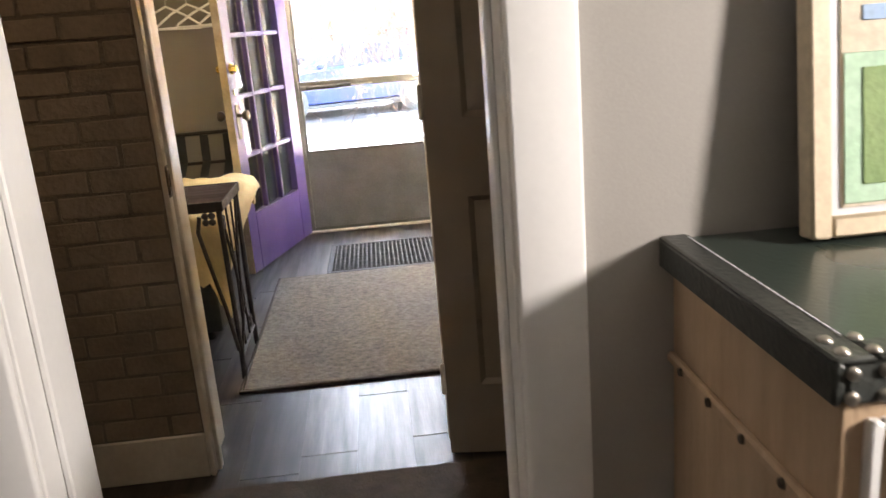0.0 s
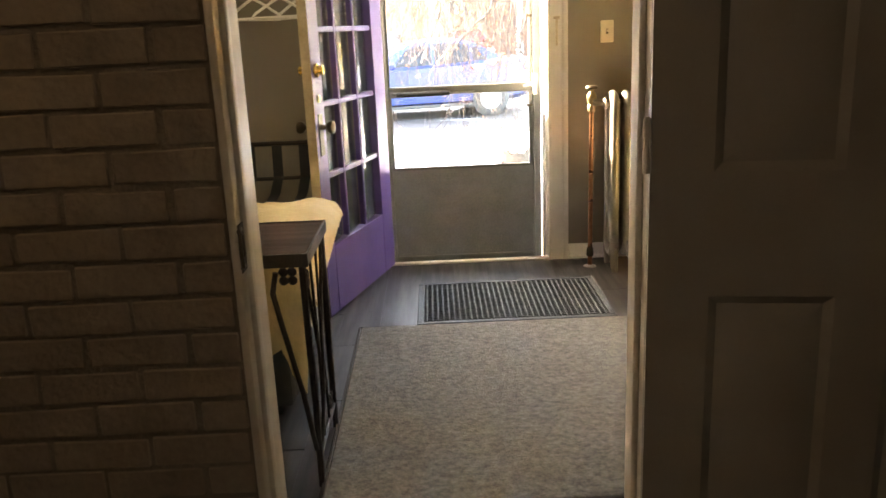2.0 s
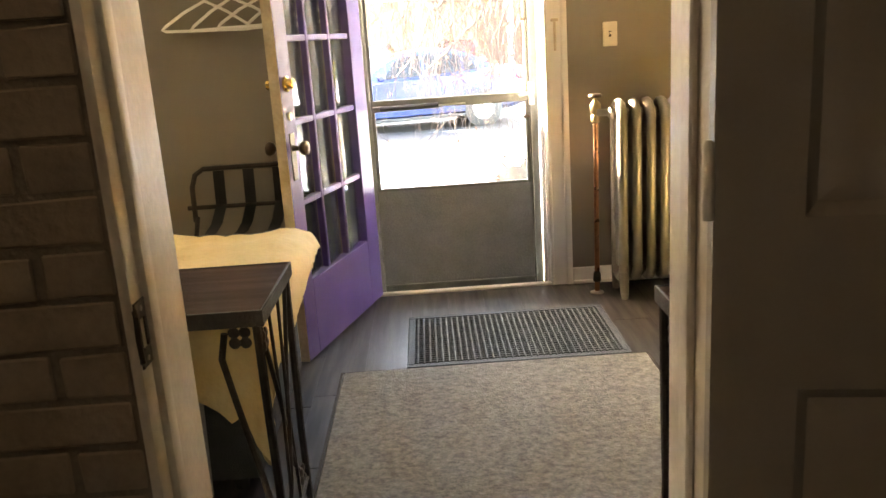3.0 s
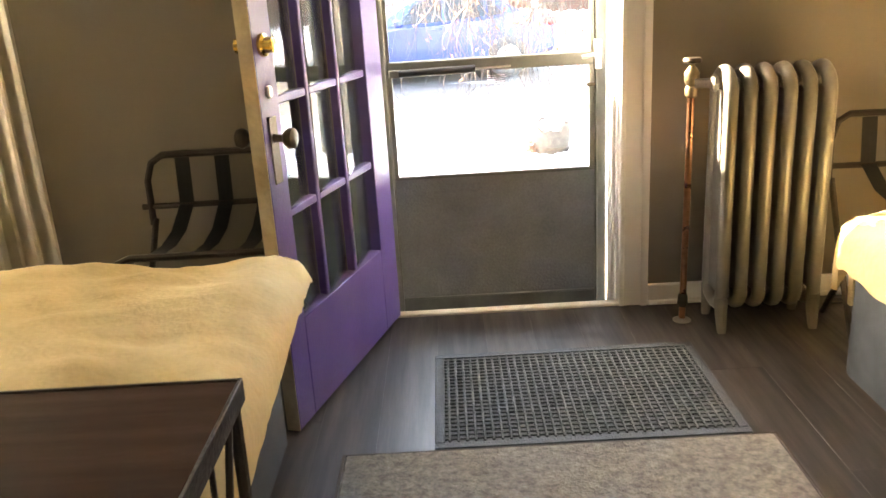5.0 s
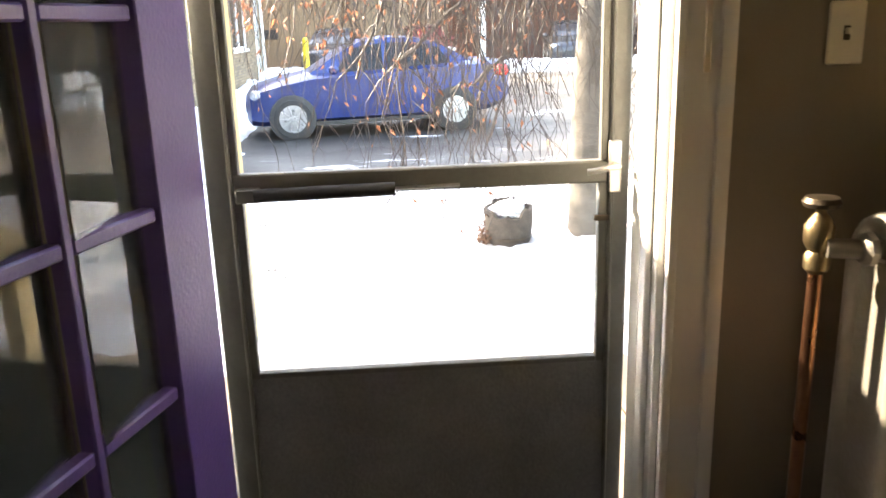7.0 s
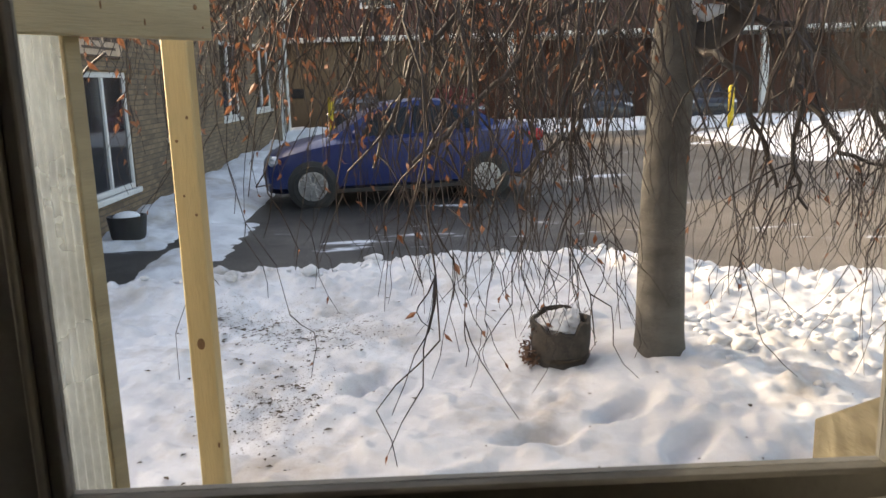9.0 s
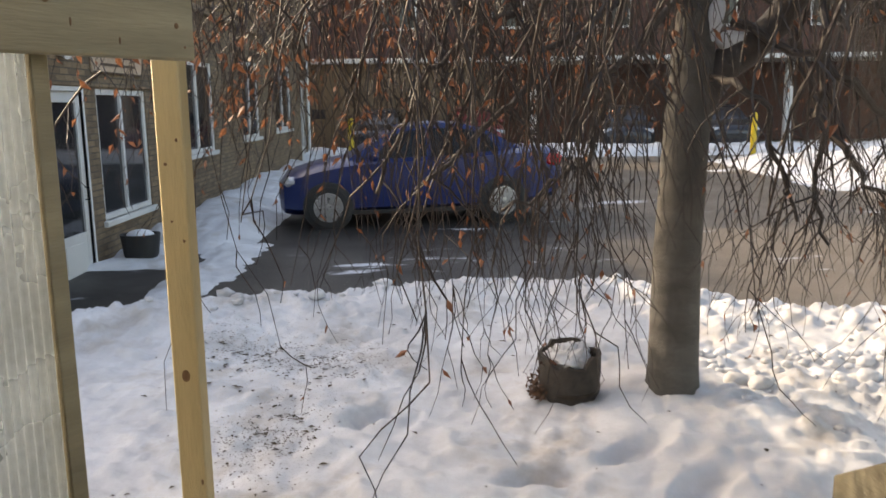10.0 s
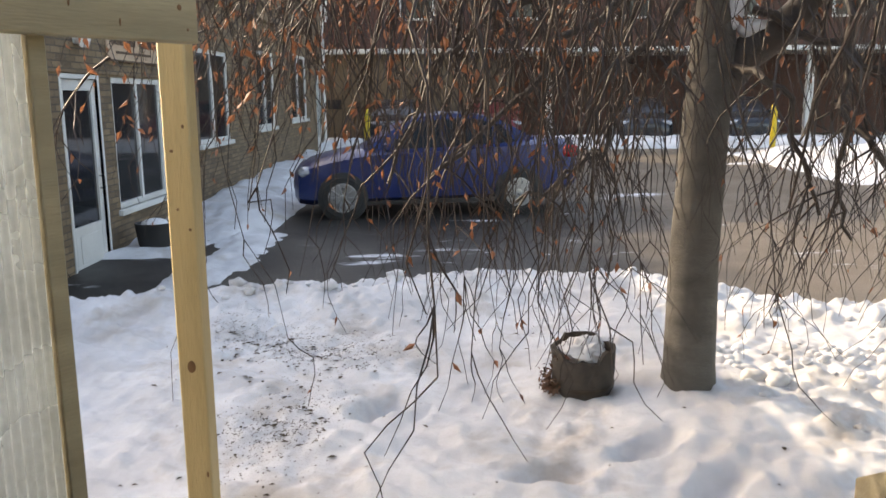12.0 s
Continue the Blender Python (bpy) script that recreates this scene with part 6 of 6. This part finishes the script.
class Soup:
    """Collects many thin bars and leaves into one mesh."""

    def __init__(self):
        self.v, self.f = [], []

    def bar(self, pts, r0, r1, n=3):
        base = len(self.v)
        m = len(pts)
        for i, p in enumerate(pts):
            d = (pts[min(i + 1, m - 1)] - pts[max(i - 1, 0)]).normalized()
            a = d.cross(Vector((0.3, 0.9, 0.1))).normalized()
            b = d.cross(a)
            r = r0 + (r1 - r0) * i / (m - 1)
            for k in range(n):
                t = 2 * math.pi * k / n
                self.v.append(p + a * (r * math.cos(t)) + b * (r * math.sin(t)))
        for i in range(m - 1):
            for k in range(n):
                self.f.append((base + i * n + k, base + i * n + (k + 1) % n, base + (i + 1) * n + (k + 1) % n, base + (i + 1) * n + k))

    def leaf(self, p, L, rng):
        base = len(self.v)
        d = Vector((rng.gauss(0, 0.6), rng.gauss(0, 0.6), -1)).normalized()
        s = d.cross(Vector((rng.gauss(0, 1), rng.gauss(0, 1), 0.2))).normalized() * L * rng.uniform(0.12, 0.24)
        nrm = d.cross(s).normalized() * L * rng.uniform(0.08, 0.3)
        self.v += [p, p + d * L * 0.4 + s + nrm, p + d * L * 0.45 - nrm * 0.3, p + d * L * 0.4 - s + nrm, p + d * L + nrm * rng.uniform(-1, 1.5)]
        self.f += [(base, base + 1, base + 2), (base, base + 2, base + 3), (base + 1, base + 4, base + 2), (base + 2, base + 4, base + 3)]

    def done(self, name, mat, parent, smooth):
        me = bpy.data.meshes.new(name)
        me.from_pydata([tuple(v) for v in self.v], [], self.f)
        me.materials.append(mat)
        if smooth:
            me.shade_smooth()
        ob = new(name, me)
        ob.parent = parent
        return tagged(ob, kind="stuff")


stem, twig, leaf = Soup(), Soup(), Soup()


def hanging(start, out, length, r, rng, twigs=7, leaves=4, big=1.0):
    """One weeping branch: it arches out from its start and then hangs, with side twigs and a few old leaves."""
    pts = [start.copy()]
    p = start.copy()
    n = max(6, int(length / 0.16))
    d = out.copy()
    for i in range(n):
        f = i / n
        d = d * 0.72 + Vector((rng.gauss(0, 0.42), rng.gauss(0, 0.42), -0.42 - 0.4 * f)) * 0.55
        d.normalize()
        p = p + d * (length / n)
        if p.x < -1.7 and p.z < 1.8:
            p.y = max(p.y, -1.36)
        pts.append(p.copy())
    stem.bar(pts, r, max(0.0014, r * 0.28), 4)
    for k in range(int(twigs * 0.62)):
        i = rng.randrange(len(pts) // 4, len(pts))
        q = pts[i].copy()
        e = ((pts[i] - pts[i - 1]).normalized() * 0.75 + Vector((rng.gauss(0, 0.5), rng.gauss(0, 0.5), rng.uniform(-0.3, 0.1)))).normalized()
        tl = rng.uniform(0.12, 0.5)
        tw = [q.copy()]
        for j in range(5):
            e = (e * 0.74 + Vector((rng.gauss(0, 0.27), rng.gauss(0, 0.27), -0.27))).normalized()
            q = q + e * (tl / 5)
            if q.x < -1.7 and q.z < 1.8:
                q.y = max(q.y, -1.36)
            tw.append(q.copy())
        twig.bar(tw, max(0.0023, r * 0.40), 0.0012, 3)
        for j in range(leaves):
            if rng.random() < (0.5 if leaves > 2 else 0.2):
                leaf.leaf(tw[rng.randrange(2, 6)], rng.uniform(0.022, 0.05) * big, rng)
    return pts


def low_tip(x, y):
    """How far down the branches hang over a place, above the tree's foot."""
    if y < -0.5 and -1.6 < x < -0.55:
        return rng.uniform(0.35, 1.0)
    if x < -1.7:
        return rng.uniform(1.2, 2.1)
    if x > 0.25:
        return rng.uniform(1.1, 1.9)
    return rng.uniform(0.75, 1.5)


for i in range(820):
    a = rng.uniform(0, 2 * math.pi)
    R = 3.1 * math.sqrt(rng.uniform(0.01, 1.0))
    x, y = R * math.cos(a), R * math.sin(a)
    if y < -1.55 or (x < -0.9 and i % 5 < 3) or (x < -1.9 and i % 2):
        continue
    z = 3.5 - 0.14 * R * R + rng.uniform(-0.5, 0.5)
    ln = max(0.5, z - (low_tip(x, y) if i % 2 else rng.uniform(1.35, 2.3)))
    thick = rng.uniform(0.0035, 0.0075) if rng.random() < 0.78 else rng.uniform(0.009, 0.018)
    hanging(Vector((x * 0.82, y * 0.82, z)), Vector((x, y, 0)).normalized() * 0.7 + Vector((0, 0, -0.1)), ln, thick, rng, rng.randrange(9, 19), 1 if x > -1.0 else 2)
# the nearest sprays, over the yard before the trunk
for k in range(34):
    x, y = rng.gauss(-1.05, 0.28), rng.uniform(-1.55, -0.75)
    z = rng.uniform(2.5, 3.2)
    hanging(Vector((x + rng.uniform(0, 0.5), y + 0.3, z)), Vector((-0.4, -0.4, -0.3)), z - rng.uniform(0.42, 1.1), rng.uniform(0.004, 0.008), rng, 18, 1)
for k in range(2):
    hanging(Vector((-1.88 + 0.1 * k, -1.25, 2.6)), Vector((-0.1, 0, -1)), 2.2 - 0.3 * k, 0.003, rng, 8, 2)
# copper leaves in the upper sprays
for k in range(165):
    x, y = rng.uniform(-2.3, -0.1), rng.uniform(-1.4, 0.6)
    z = rng.uniform(2.0, 2.75)
    hanging(Vector((x, y, z)), Vector((-0.8, rng.uniform(-.5, .5), 0.1)), rng.uniform(0.4, 0.9), 0.0035, rng, 7, 4, 1.15)
for pts in (((0, 0, 2.05), (-0.35, -0.3, 2.0), (-0.75, -0.6, 1.75), (-1.0, -0.75, 1.45), (-1.25, -0.9, 1.25)), ((0, 0, 2.4), (-0.6, -0.5, 2.45), (-1.2, -0.9, 2.25), (-1.6, -1.1, 2.0), (-1.9, -1.2, 1.9)),
            ((0.2, 0, 1.9), (0.5, -0.3, 1.75), (0.75, -0.5, 1.45), (0.9, -0.55, 1.1), (1.2, -0.6, 0.95)), ((0.6, -0.1, 2.4), (1.1, -0.5, 2.2), (1.35, -0.6, 1.7), (1.5, -0.65, 1.3), (1.85, -0.7, 1.1)), ((0, 0, 2.7), (-0.5, -0.6, 2.75), (-0.9, -1.0, 2.4), (-1.1, -1.2, 1.9), (-1.05, -1.3, 1.5))):
    q = [Vector(p) for p in pts]
    fine = []
    for a, b in zip(q, q[1:]):
        for f in range(4):
            fine.append(a.lerp(b, f / 4) + Vector((rng.gauss(0, 0.02), rng.gauss(0, 0.02), rng.gauss(0, 0.02))))
    part("bough", tube(B(), fine + [q[-1]], 0.022, 8, 0.008), BOUGH, tree)
    for f in fine[4:]:
        hanging(f, Vector((rng.gauss(0, .5), rng.gauss(0, .5), -0.4)), rng.uniform(0.35, 1.0), 0.005, rng, 8, 1)
# dense upper sprays above the driveway side
for k in range(230):
    x, y = rng.uniform(0.1, 3.2), rng.uniform(-1.0, 1.3)
    z = rng.uniform(2.3, 3.4)
    hanging(Vector((x, y, z)), Vector((rng.uniform(-.6, .8), rng.uniform(-.6, .3), 0.0)), z - rng.uniform(1.6, 2.3), rng.uniform(0.004, 0.010), rng, 16, 1)
for k in range(34):
    x, y = rng.uniform(0.35, 2.3), rng.uniform(-1.2, 0.9)
    z = rng.uniform(2.0, 3.1)
    hanging(Vector((x, y, z)), Vector((0.8, rng.uniform(-.6, .3), 0.0)), z - rng.uniform(0.75, 1.5), rng.uniform(0.009, 0.016), rng, 16, 1)
for pts in (((0.0, 0, 2.35), (-0.5, -0.35, 2.3), (-1.12, -0.47, 2.17), (-1.54, -0.5, 2.03), (-1.9, -0.55, 1.98)), ((-0.3, -0.2, 2.15), (-0.91, -0.47, 1.92), (-1.21, -0.5, 1.69), (-1.3, -0.5, 1.48), (-1.42, -0.55, 1.2)),
            ((0.0, -0.08, 2.15), (-0.15, -0.4, 2.01), (-0.43, -0.47, 1.66), (-0.51, -0.47, 1.35), (-0.69, -0.5, 1.21), (-0.9, -0.55, 1.12)), ((0.1, -0.1, 1.66), (0.08, -0.47, 1.63), (0.21, -0.47, 1.52), (0.29, -0.47, 1.26), (0.36, -0.5, 1.05)),
            ((0.55, -0.1, 2.2), (0.44, -0.45, 1.84), (0.45, -0.47, 1.5), (0.44, -0.47, 1.16), (0.5, -0.5, 0.95)), ((0.5, -0.3, 1.5), (0.54, -0.47, 1.37), (0.66, -0.47, 1.21), (0.9, -0.5, 1.1)), ((0.6, -0.1, 2.4), (0.75, -0.4, 2.0), (0.72, -0.45, 1.6), (0.85, -0.5, 1.3), (1.0, -0.5, 1.05))):
    q = [Vector(p) for p in pts]
    fine = []
    for a, b in zip(q, q[1:]):
        for f in range(4):
            fine.append(a.lerp(b, f / 4) + Vector((rng.gauss(0, 0.014), rng.gauss(0, 0.014), rng.gauss(0, 0.014))))
    part("bough", tube(B(), fine + [q[-1]], 0.019, 8, 0.007), BOUGH, tree)
    for f in fine[5:]:
        hanging(f, Vector((rng.gauss(0, .6), rng.gauss(0, .5), -0.4)), rng.uniform(0.25, 0.7), 0.0055, rng, 7, 1)
for k in range(24):
    x, y = rng.uniform(0.3, 2.4), rng.uniform(-1.3, 0.2)
    p = Vector((x, y, rng.uniform(2.2, 3.0)))
    d = Vector((rng.uniform(-0.2, 0.9), rng.uniform(-0.4, 0.2), -0.3)).normalized()
    end = rng.uniform(0.85, 1.5)
    pts = [p.copy()]
    while p.z > end and len(pts) < 30:
        d = (d * 0.7 + Vector((rng.gauss(0.05, 0.45), rng.gauss(0, 0.3), -0.5)) * 0.5).normalized()
        p = p + d * 0.12
        pts.append(p.copy())
    part("bough", tube(B(), pts, rng.uniform(0.011, 0.019), 6, 0.004), BOUGH, tree)
    for q in pts[6:]:
        hanging(q, Vector((rng.gauss(0, .7), rng.gauss(0, .5), -0.3)), rng.uniform(0.2, 0.55), 0.004, rng, 5, 1)
tagged(stem.done("hanging_branches", BARK_DARK, tree, True), "dark hanging branches")
tagged(twig.done("twigs", BARK_DARK, tree, False), "fine bare twigs")
tagged(leaf.done("leaves", LEAF, tree, False), "dry copper-brown leaves")
